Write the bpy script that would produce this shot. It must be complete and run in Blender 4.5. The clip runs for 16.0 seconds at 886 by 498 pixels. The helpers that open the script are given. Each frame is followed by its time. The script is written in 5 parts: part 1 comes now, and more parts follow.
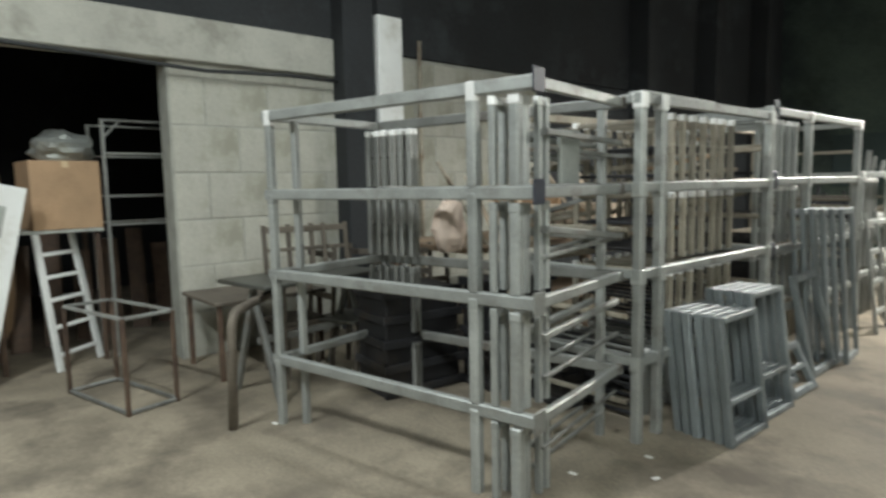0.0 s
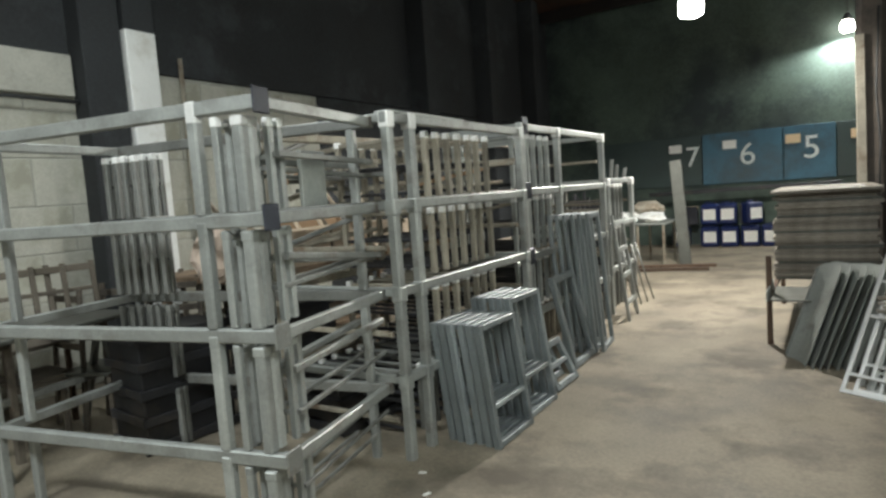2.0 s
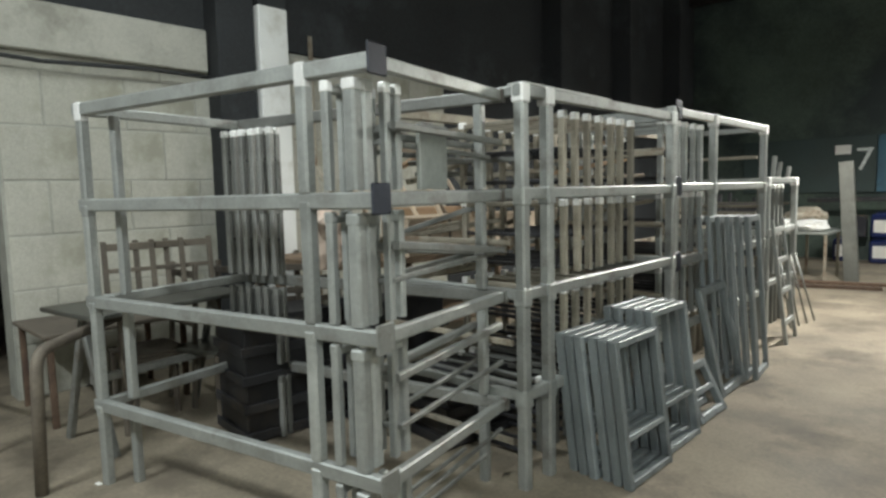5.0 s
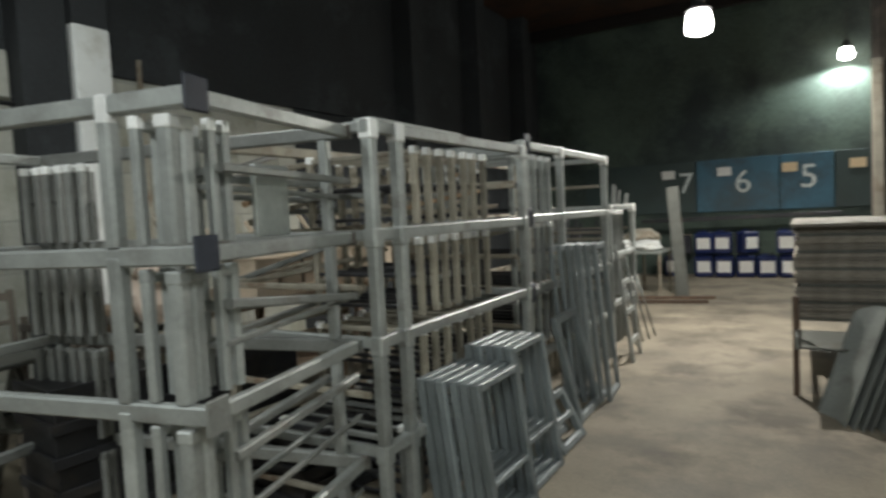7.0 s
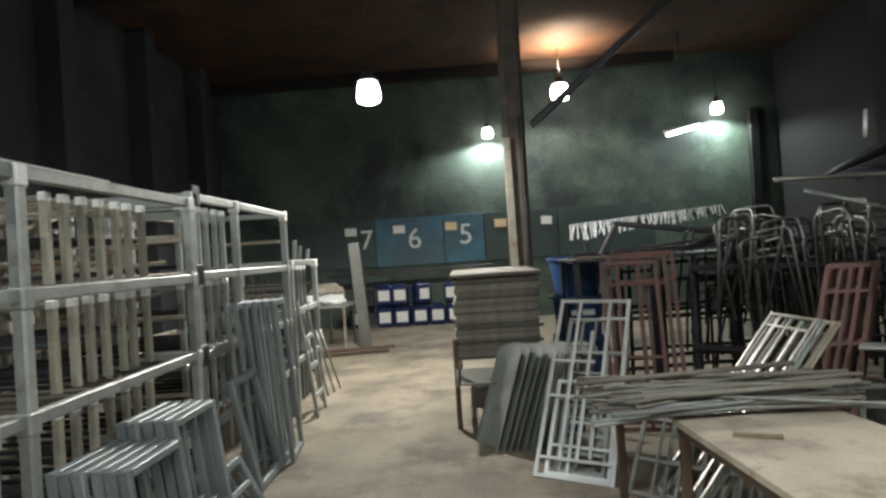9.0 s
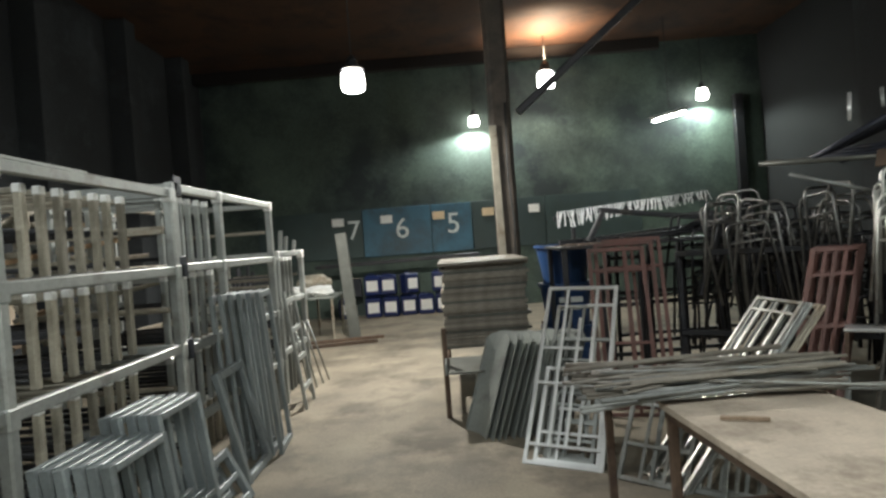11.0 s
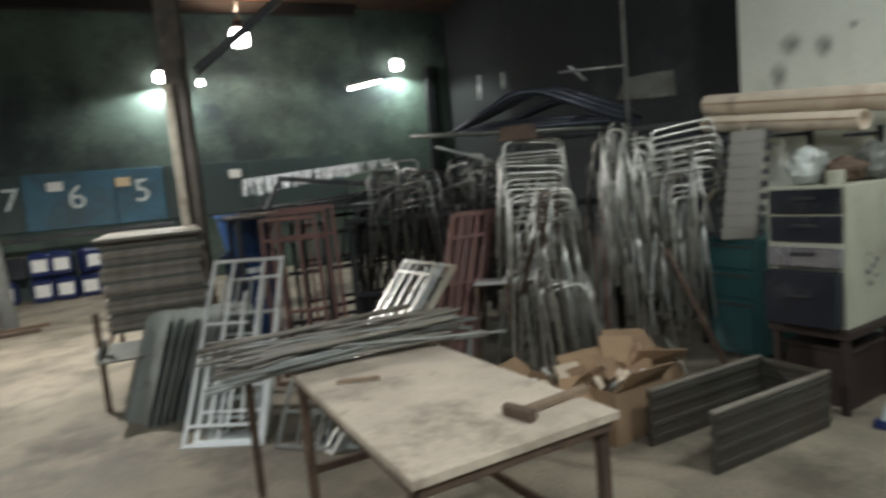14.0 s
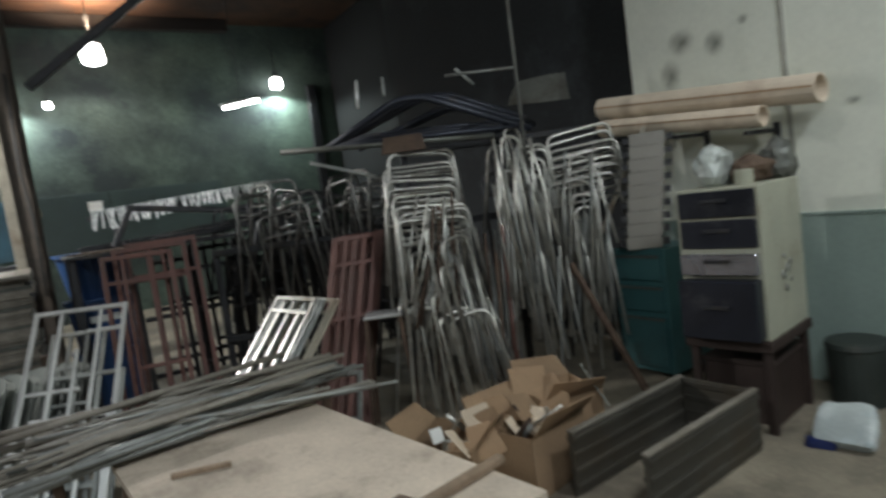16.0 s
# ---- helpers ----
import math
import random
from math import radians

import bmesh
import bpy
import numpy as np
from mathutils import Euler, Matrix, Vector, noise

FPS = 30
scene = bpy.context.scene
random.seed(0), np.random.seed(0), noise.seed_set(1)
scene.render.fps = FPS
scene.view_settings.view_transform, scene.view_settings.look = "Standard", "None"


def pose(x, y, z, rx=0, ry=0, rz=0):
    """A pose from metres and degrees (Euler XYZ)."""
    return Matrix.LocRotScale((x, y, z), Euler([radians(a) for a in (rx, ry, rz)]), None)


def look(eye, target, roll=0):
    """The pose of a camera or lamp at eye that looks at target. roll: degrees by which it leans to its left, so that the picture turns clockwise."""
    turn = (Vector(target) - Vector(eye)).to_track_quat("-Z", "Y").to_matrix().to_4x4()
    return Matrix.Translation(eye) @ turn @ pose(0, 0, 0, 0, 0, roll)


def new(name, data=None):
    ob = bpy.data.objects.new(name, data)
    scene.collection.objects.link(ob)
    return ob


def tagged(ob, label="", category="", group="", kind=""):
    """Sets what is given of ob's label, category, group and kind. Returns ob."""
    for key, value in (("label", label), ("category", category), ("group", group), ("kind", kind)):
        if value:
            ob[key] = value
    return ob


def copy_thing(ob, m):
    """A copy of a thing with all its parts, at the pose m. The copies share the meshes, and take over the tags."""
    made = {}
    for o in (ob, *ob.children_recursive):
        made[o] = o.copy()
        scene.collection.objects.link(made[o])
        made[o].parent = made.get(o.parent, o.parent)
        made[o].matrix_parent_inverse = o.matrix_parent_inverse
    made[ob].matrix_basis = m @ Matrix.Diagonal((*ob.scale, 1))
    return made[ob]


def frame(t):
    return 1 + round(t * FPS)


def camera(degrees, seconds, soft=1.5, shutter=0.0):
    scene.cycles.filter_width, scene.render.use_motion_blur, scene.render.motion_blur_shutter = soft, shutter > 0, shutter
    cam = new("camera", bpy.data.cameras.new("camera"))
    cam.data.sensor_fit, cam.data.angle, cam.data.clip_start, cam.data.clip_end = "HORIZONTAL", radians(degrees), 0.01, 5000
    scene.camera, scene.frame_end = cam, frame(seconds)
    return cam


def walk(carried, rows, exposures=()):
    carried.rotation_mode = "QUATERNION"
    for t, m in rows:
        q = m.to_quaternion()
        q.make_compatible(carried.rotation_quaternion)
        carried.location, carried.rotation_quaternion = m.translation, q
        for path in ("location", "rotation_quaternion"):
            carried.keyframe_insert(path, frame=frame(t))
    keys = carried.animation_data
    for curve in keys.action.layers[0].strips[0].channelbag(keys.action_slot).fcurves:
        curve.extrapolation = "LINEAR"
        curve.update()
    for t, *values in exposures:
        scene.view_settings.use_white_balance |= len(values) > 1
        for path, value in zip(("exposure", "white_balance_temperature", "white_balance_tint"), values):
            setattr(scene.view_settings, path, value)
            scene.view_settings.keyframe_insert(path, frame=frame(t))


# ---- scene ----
cam = camera(71.5, 16.0, soft=2.7, shutter=0.6)
PATH = [
    (0, (-0.011, -0.113, 1.552), (-1.515, 1.188, 1.343), -1.1),
    (0.5, (-0.006, -0.086, 1.554), (-1.386, 1.339, 1.301), -1.4),
    (1, (0.067, 0.012, 1.567), (-1.221, 1.522, 1.316), -1.7),
    (1.5, (0.125, 0.125, 1.585), (-1.019, 1.752, 1.372), -1.1),
    (2, (0.182, 0.197, 1.558), (-0.882, 1.882, 1.38), -4.1),
    (2.5, (0.166, 0.213, 1.545), (-1.038, 1.793, 1.316), -3.7),
    (3, (0.098, 0.237, 1.554), (-1.123, 1.782, 1.204), -3.9),
    (3.5, (-0.041, 0.319, 1.538), (-1.128, 1.978, 1.285), -2.7),
    (3.7, (-0.08, 0.308, 1.51), (-1.243, 1.92, 1.296), -3.4),
    (5.8, (-0.185, 0.711, 1.588), (-1.567, 2.145, 1.397), -1.1),
    (6, (-0.209, 0.72, 1.616), (-1.516, 2.226, 1.46), -0.8),
    (6.5, (-0.233, 0.739, 1.621), (-1.367, 2.383, 1.514), -1.4),
    (7, (-0.227, 0.752, 1.601), (-1.236, 2.475, 1.484), -2.8),
    (7.5, (-0.184, 0.796, 1.568), (-0.846, 2.681, 1.48), -1.7),
    (8, (-0.133, 0.866, 1.58), (-0.314, 2.857, 1.545), -3.8),
    (8.5, (-0.126, 0.863, 1.583), (-0.238, 2.86, 1.581), -4.1),
    (9, (-0.141, 0.848, 1.58), (-0.212, 2.846, 1.592), -3.6),
    (11.3, (-0.129, 0.882, 1.569), (-0.148, 2.881, 1.543), -4.7),
    (11.5, (-0.132, 0.87, 1.574), (-0.113, 2.869, 1.552), -4.5),
    (12, (-0.147, 0.852, 1.569), (-0.09, 2.85, 1.539), -5.1),
    (12.5, (-0.145, 0.862, 1.555), (-0.099, 2.857, 1.426), -5.3),
    (13, (-0.07, 0.846, 1.543), (0.074, 2.831, 1.338), -5.5),
    (13.5, (0.125, 0.797, 1.575), (0.598, 2.722, 1.309), -5.3),
    (14, (0.357, 0.828, 1.578), (1.15, 2.651, 1.364), -5.2),
    (14.5, (0.467, 0.854, 1.574), (1.558, 2.516, 1.356), -5.9),
    (15, (0.498, 0.991, 1.578), (1.775, 2.517, 1.382), -4.8),
    (15.5, (0.54, 1.159, 1.557), (1.791, 2.705, 1.341), -5.6),
    (16, (0.709, 1.316, 1.541), (1.793, 2.987, 1.358), -7.8),
]
walk(cam, [(t, look(eye, target, roll)) for t, eye, target, roll in PATH],
     exposures=[(0, 0.28, 6500, 10), (3.7, 0.27, 6500, 10), (6.0, 0.15, 6500, 10), (7.0, -0.2, 6500, 10), (7.5, -0.28, 6500, 10), (8.2, 0.08, 6500, 10), (13.5, 0.05, 6450, 10),
                (14.3, 0.03, 6250, 11), (15.0, 0.08, 6200, 11), (16.0, -0.22, 6200, 11)])

# ---- world and light ----
world = bpy.data.worlds.new("night")
scene.world = world
world.use_nodes = True
world.node_tree.nodes["Background"].inputs[0].default_value = (0.02, 0.025, 0.035, 1)
world.node_tree.nodes["Background"].inputs[1].default_value = 0.15


def point_lamp(x, y, z, watts, colour, radius=0.1):
    data = bpy.data.lights.new("lamp_light", "POINT")
    data.energy, data.color, data.shadow_soft_size = watts, colour, radius
    ob = new("lamp_light", data)
    ob.location = (x, y, z)
    return ob


def overhead_light(x, y, z, watts, colour, turn=0):
    """A long downward area light under the roof, from no fitting in view."""
    data = bpy.data.lights.new("overhead_light", "AREA")
    data.shape, data.size, data.size_y = "RECTANGLE", 1.2, 0.14
    data.energy, data.color = watts, colour
    ob = new("overhead_light", data)
    ob.matrix_world = pose(x, y, z, 0, 0, turn)
    return ob


def shaded_light(x, y, z, watts, colour, radius=0.12, cone=170):
    """A spot light for a bulb; it throws its light down unless turned."""
    data = bpy.data.lights.new("shaded_light", "SPOT")
    data.energy, data.color, data.shadow_soft_size = watts, colour, radius
    data.spot_size, data.spot_blend = math.radians(cone), 0.35
    ob = new("shaded_light", data)
    ob.location = (x, y, z)
    return ob


COOL = (0.94, 1.0, 0.99)
overhead_light(0.2, -0.2, 4.2, 95, COOL)
# two added fill lights, for the block wall and the clutter behind the stacks
overhead_light(-3.0, -1.2, 4.2, 175, COOL)
overhead_light(-3.6, 2.9, 4.3, 34, COOL)
# added fill that brightens the cream wall, without a visible lamp
point_lamp(3.5, 0.6, 4.3, 290, (0.95, 1.0, 1.0), 0.2)
shaded_light(-1.23, 8.55, 3.48, 900, (1.0, 0.97, 0.90))
point_lamp(-1.23, 8.55, 3.48, 22, (0.9, 0.95, 1.0), 0.12)
shaded_light(2.06, 13.9, 4.64, 260, (1.0, 0.93, 0.82))
# added upward light, no lamp of its own, for the orange ceiling patch
roof_glow = shaded_light(2.06, 13.72, 5.2, 420, (1.0, 0.72, 0.48), 0.08, 150)
roof_glow.rotation_euler = (math.pi, 0, 0)
shaded_light(0.50, 14.78, 4.05, 230, COOL, 0.06)
shaded_light(5.65, 14.76, 4.22, 200, (0.88, 1.0, 0.92), 0.06)
point_lamp(4.4, 13.5, 3.6, 26, (0.88, 1.0, 0.93), 0.08)

# ---- materials ----
def mat(name, colour, rough=0.6, metal=0.0, spread=0.35, scale=3.0, grain=60.0, bump=0.15, stain=None, stain_amount=0.4, each=0.25):
    """A surface with large patches, fine grain, stains of a second colour and a small difference from piece to piece."""
    m = bpy.data.materials.new(name)
    m.use_nodes = True
    t = m.node_tree
    b = t.nodes["Principled BSDF"]
    co = t.nodes.new("ShaderNodeTexCoord")
    info = t.nodes.new("ShaderNodeObjectInfo")
    big = t.nodes.new("ShaderNodeTexNoise")
    big.inputs["Scale"].default_value, big.inputs["Detail"].default_value = scale, 6
    fine = t.nodes.new("ShaderNodeTexNoise")
    fine.inputs["Scale"].default_value, fine.inputs["Detail"].default_value = grain, 4
    t.links.new(co.outputs["Object"], big.inputs["Vector"])
    t.links.new(co.outputs["Object"], fine.inputs["Vector"])
    ramp = t.nodes.new("ShaderNodeValToRGB")
    lo = [c * (1 - spread) for c in colour]
    hi = [min(1, c * (1 + spread)) for c in colour]
    ramp.color_ramp.elements[0].position, ramp.color_ramp.elements[1].position = 0.3, 0.7
    ramp.color_ramp.elements[0].color, ramp.color_ramp.elements[1].color = (*lo, 1), (*hi, 1)
    add = t.nodes.new("ShaderNodeMath")
    add.operation = "MULTIPLY_ADD"
    add.inputs[1].default_value, add.inputs[2].default_value = 0.35, 0.0
    t.links.new(fine.outputs["Fac"], add.inputs[0])
    mix = t.nodes.new("ShaderNodeMath")
    mix.operation = "MULTIPLY_ADD"
    mix.inputs[1].default_value = 0.65
    t.links.new(big.outputs["Fac"], mix.inputs[0])
    t.links.new(add.outputs[0], mix.inputs[2])
    t.links.new(mix.outputs[0], ramp.inputs["Fac"])
    colour_out = ramp.outputs["Color"]
    if stain:
        spot = t.nodes.new("ShaderNodeTexNoise")
        spot.inputs["Scale"].default_value, spot.inputs["Detail"].default_value, spot.inputs["Roughness"].default_value = scale * 0.7, 9, 0.7
        t.links.new(co.outputs["Object"], spot.inputs["Vector"])
        edge = t.nodes.new("ShaderNodeMapRange")
        edge.inputs["From Min"].default_value, edge.inputs["From Max"].default_value = 0.62 - stain_amount * 0.3, 0.78 - stain_amount * 0.3
        t.links.new(spot.outputs["Fac"], edge.inputs["Value"])
        over = t.nodes.new("ShaderNodeMix")
        over.data_type = "RGBA"
        over.inputs["B"].default_value = (*stain, 1)
        t.links.new(edge.outputs[0], over.inputs["Factor"])
        t.links.new(colour_out, over.inputs["A"])
        colour_out = over.outputs["Result"]
    hsv = t.nodes.new("ShaderNodeHueSaturation")
    val = t.nodes.new("ShaderNodeMapRange")
    val.inputs["To Min"].default_value, val.inputs["To Max"].default_value = 1 - each, 1 + each
    t.links.new(info.outputs["Random"], val.inputs["Value"])
    t.links.new(val.outputs[0], hsv.inputs["Value"])
    t.links.new(colour_out, hsv.inputs["Color"])
    t.links.new(hsv.outputs["Color"], b.inputs["Base Color"])
    rr = t.nodes.new("ShaderNodeMapRange")
    rr.inputs["To Min"].default_value, rr.inputs["To Max"].default_value = max(0.05, rough - 0.15), min(1, rough + 0.15)
    t.links.new(big.outputs["Fac"], rr.inputs["Value"])
    t.links.new(rr.outputs[0], b.inputs["Roughness"])
    b.inputs["Metallic"].default_value = metal
    if bump:
        bn = t.nodes.new("ShaderNodeBump")
        bn.inputs["Strength"].default_value, bn.inputs["Distance"].default_value = bump, 0.01
        t.links.new(mix.outputs[0], bn.inputs["Height"])
        t.links.new(bn.outputs[0], b.inputs["Normal"])
    return m


def glow(name, colour, strength):
    m = bpy.data.materials.new(name)
    m.use_nodes = True
    b = m.node_tree.nodes["Principled BSDF"]
    b.inputs["Base Color"].default_value = (*colour, 1)
    b.inputs["Emission Color"].default_value = (*colour, 1)
    b.inputs["Emission Strength"].default_value = strength
    return m


CONCRETE_FLOOR = mat("concrete_floor", (0.238, 0.206, 0.153), 0.75, 0, 0.42, 1.7, 45, 0.3, (0.122, 0.104, 0.078), 0.52, 0)
BLOCK = mat("concrete_block", (0.42, 0.42, 0.365), 0.9, 0, 0.25, 2.2, 70, 0.5, (0.31, 0.31, 0.25), 0.5, 0.05)
MORTAR = mat("mortar", (0.42, 0.43, 0.38), 0.9, 0, 0.25, 6, 90, 0.4)
PLASTER = mat("concrete_plaster", (0.42, 0.42, 0.37), 0.85, 0, 0.2, 2, 60, 0.3, (0.26, 0.26, 0.22), 0.45, 0.05)
DARK_WALL = mat("dark_grey_wall", (0.022, 0.025, 0.027), 0.85, 0, 0.5, 1.2, 30, 0.2, (0.05, 0.057, 0.062), 0.3, 0)
GREEN_WALL = mat("grimy_green_wall", (0.072, 0.102, 0.082), 0.8, 0, 0.5, 0.8, 25, 0.2, (0.028, 0.040, 0.040), 0.55, 0)
BLUE_PANEL = mat("blue_panel_paint", (0.035, 0.11, 0.16), 0.55, 0, 0.4, 1.5, 30, 0.1, (0.03, 0.06, 0.07), 0.45, 0.15)
GREEN_PANEL = mat("green_grey_panel_paint", (0.03, 0.05, 0.046), 0.6, 0, 0.4, 1.5, 30, 0.1, (0.03, 0.05, 0.05), 0.45, 0.15)
CREAM = mat("cream_wall_paint", (0.74, 0.76, 0.66), 0.6, 0, 0.10, 0.9, 30, 0.12, (0.36, 0.37, 0.30), 0.14, 0.03)
SAGE = mat("sage_green_wall_paint", (0.265, 0.335, 0.30), 0.55, 0, 0.14, 1.3, 30, 0.12, (0.16, 0.22, 0.19), 0.3, 0.03)
WOOD_CEILING = mat("dark_wood_ceiling", (0.055, 0.025, 0.012), 0.85, 0, 0.4, 1.5, 20, 0.3, (0.022, 0.012, 0.008), 0.5, 0.1)
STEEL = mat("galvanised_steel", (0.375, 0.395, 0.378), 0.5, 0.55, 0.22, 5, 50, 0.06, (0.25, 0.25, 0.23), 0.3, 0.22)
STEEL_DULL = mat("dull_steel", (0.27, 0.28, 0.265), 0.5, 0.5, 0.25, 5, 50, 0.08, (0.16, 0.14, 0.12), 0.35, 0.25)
STEEL_BLUE = mat("blue_grey_primer_steel", (0.235, 0.265, 0.27), 0.5, 0.3, 0.2, 5, 50, 0.06, (0.15, 0.17, 0.18), 0.3, 0.2)
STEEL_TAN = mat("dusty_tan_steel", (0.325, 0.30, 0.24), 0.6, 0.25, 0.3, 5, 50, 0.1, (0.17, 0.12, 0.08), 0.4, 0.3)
# near-white and barely metallic: the caps' glints are put into the colour
CAP = mat("zinc_cap_glint", (0.88, 0.89, 0.87), 0.35, 0.15, 0.1, 6, 50, 0.03)
CHROME = mat("scuffed_chrome", (0.56, 0.56, 0.52), 0.38, 0.8, 0.2, 8, 60, 0.0, (0.30, 0.27, 0.22), 0.35, 0.3)
# darker copy of the chrome, for tubes in the heap's shade
SHADED_CHROME = mat("shaded_chrome", (0.22, 0.22, 0.21), 0.36, 0.85, 0.25, 8, 60, 0.0, (0.10, 0.09, 0.08), 0.4, 0.35)
SILVER = mat("bright_aluminium", (0.72, 0.73, 0.72), 0.35, 0.6, 0.12, 6, 60, 0.04, None, 0, 0.1)
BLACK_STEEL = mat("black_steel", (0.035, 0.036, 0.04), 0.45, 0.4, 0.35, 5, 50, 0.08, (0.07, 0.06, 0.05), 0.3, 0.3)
NAVY_STEEL = mat("navy_steel", (0.04, 0.045, 0.06), 0.4, 0.4, 0.3, 5, 50, 0.06, (0.08, 0.07, 0.06), 0.25, 0.3)
RED_STEEL = mat("red_primer_steel", (0.135, 0.064, 0.052), 0.6, 0.15, 0.25, 5, 50, 0.1, (0.10, 0.06, 0.05), 0.4, 0.2)
# red-brown taken down to near black: shade below the cabinet, in the colour
SHADED_RED = mat("shaded_red_oxide_paint", (0.032, 0.020, 0.016), 0.65, 0.1, 0.3, 5, 50, 0.12, (0.04, 0.025, 0.02), 0.4, 0.1)
STACK_GREY = mat("dusty_brown_grey_sheet", (0.23, 0.21, 0.175), 0.6, 0.25, 0.25, 3, 40, 0.08, (0.13, 0.11, 0.085), 0.4, 0.25)
DUSTY_BROWN = mat("dusty_brown_timber", (0.125, 0.108, 0.085), 0.75, 0.05, 0.3, 6, 60, 0.15, (0.07, 0.06, 0.05), 0.4, 0.25)
ALU_TRAY = mat("shiny_lilac_aluminium", (0.55, 0.55, 0.62), 0.25, 0.9, 0.15, 5, 50, 0.03, (0.35, 0.34, 0.38), 0.3, 0.05)
BROWN_SHEET = mat("brown_grey_pressed_metal", (0.075, 0.07, 0.058), 0.5, 0.4, 0.25, 3, 40, 0.08, (0.075, 0.062, 0.045), 0.4, 0.15)
BIN_GREEN = mat("dark_green_grey_plastic", (0.028, 0.036, 0.031), 0.6, 0, 0.3, 6, 60, 0.1, (0.07, 0.07, 0.055), 0.3, 0.1)
RUST = mat("rusty_steel", (0.105, 0.07, 0.048), 0.75, 0.2, 0.4, 8, 60, 0.25, (0.07, 0.045, 0.035), 0.45, 0.3)
SHEET = mat("grey_sheet_metal", (0.36, 0.385, 0.36), 0.5, 0.45, 0.2, 3, 40, 0.06, (0.20, 0.20, 0.18), 0.35, 0.2)
SHEET_DARK = mat("dark_sheet_metal", (0.13, 0.135, 0.12), 0.45, 0.5, 0.25, 3, 40, 0.08, (0.08, 0.075, 0.06), 0.4, 0.15)
TABLE_TOP = mat("dusty_plywood", (0.47, 0.40, 0.32), 0.8, 0, 0.25, 3.5, 50, 0.2, (0.24, 0.195, 0.15), 0.42, 0.05)
BARE_WOOD = mat("worn_timber", (0.25, 0.18, 0.12), 0.75, 0, 0.3, 6, 60, 0.2, (0.12, 0.08, 0.05), 0.35, 0.2)
CARD = mat("brown_cardboard", (0.33, 0.22, 0.13), 0.85, 0, 0.2, 4, 60, 0.1, (0.26, 0.17, 0.10), 0.35, 0.25)
CARD_PALE = mat("pale_cardboard", (0.60, 0.50, 0.38), 0.85, 0, 0.15, 4, 60, 0.1, (0.42, 0.33, 0.23), 0.25, 0.2)
PAPER_ROLL = mat("cream_paper_roll", (0.68, 0.58, 0.45), 0.8, 0, 0.12, 3, 50, 0.08, (0.5, 0.4, 0.3), 0.2, 0.05)
PINK_CLOTH = mat("pale_pink_foam", (0.75, 0.62, 0.52), 0.9, 0, 0.1, 5, 50, 0.15, None, 0, 0.05)
WHITE_PAINT = mat("white_paint", (0.74, 0.76, 0.74), 0.5, 0, 0.08, 3, 50, 0.05, (0.55, 0.55, 0.5), 0.25, 0.08)
WHITE_PAPER = mat("white_paper_label", (0.80, 0.80, 0.76), 0.7, 0, 0.06, 6, 60, 0.03, None, 0, 0.08)
TAN_PAPER = mat("yellowed_paper", (0.62, 0.48, 0.30), 0.7, 0, 0.1, 6, 60, 0.03, None, 0, 0.1)
CHALK = mat("white_chalk_paint", (0.60, 0.66, 0.64), 0.8, 0, 0.25, 9, 60, 0.1, None, 0, 0.1)
BLUE_PLASTIC = mat("blue_plastic", (0.03, 0.075, 0.19), 0.4, 0, 0.2, 3, 40, 0.04, (0.02, 0.05, 0.11), 0.3, 0.1)
BLUE_DRUM = mat("deep_blue_drum_plastic", (0.011, 0.022, 0.095), 0.35, 0, 0.2, 3, 40, 0.04, None, 0, 0.2)
TEAL = mat("teal_enamel", (0.045, 0.125, 0.13), 0.45, 0.1, 0.2, 4, 50, 0.05, (0.04, 0.07, 0.065), 0.35, 0.12)
NAVY_ENAMEL = mat("navy_enamel", (0.014, 0.016, 0.024), 0.35, 0.1, 0.25, 4, 50, 0.05, (0.07, 0.07, 0.075), 0.25, 0.12)
CREAM_ENAMEL = mat("cream_enamel", (0.38, 0.385, 0.30), 0.5, 0.05, 0.15, 4, 50, 0.06, (0.28, 0.25, 0.18), 0.3, 0.05)
DARK_RUBBER = mat("dark_rubber", (0.03, 0.033, 0.034), 0.7, 0, 0.3, 6, 60, 0.1)
PLASTIC_BAG = mat("crumpled_white_bag", (0.38, 0.42, 0.41), 0.25, 0, 0.2, 9, 60, 0.3, (0.35, 0.42, 0.45), 0.3, 0.05)
# near-black stands for the unlit east corner, shade put into the colour
BLACK_WALL = mat("unlit_black_wall", (0.014, 0.015, 0.016), 0.9, 0, 0.5, 1.2, 30, 0.2)
PILLAR_PAINT = mat("grimy_brown_pillar_paint", (0.085, 0.07, 0.056), 0.7, 0.1, 0.35, 4, 50, 0.2, (0.045, 0.04, 0.035), 0.4, 0.05)
TRAY_GREY = mat("brown_grey_tray_metal", (0.27, 0.255, 0.225), 0.55, 0.3, 0.15, 4, 50, 0.06, (0.18, 0.16, 0.13), 0.3, 0.06)
BLACK_TIMBER = mat("black_roof_timber", (0.014, 0.010, 0.008), 0.85, 0, 0.4, 3, 40, 0.2)
LAMP_GLASS = glow("lamp_glass", (1.0, 0.98, 0.92), 24)
TUBE_GLASS = glow("tube_glass", (0.95, 1.0, 0.95), 25)


# ---- building blocks ----
def mesh_of(verts, faces, material, name):
    me = bpy.data.meshes.new(name)
    me.from_pydata([tuple(v) for v in verts], [], faces)
    me.materials.append(material)
    me.update()
    return me


def thing(name, label, category, m=None, group="", kind=""):
    ob = new(name)
    ob.empty_display_size = 0.1
    ob.matrix_world = m or Matrix()
    return tagged(ob, label, category, group, kind)


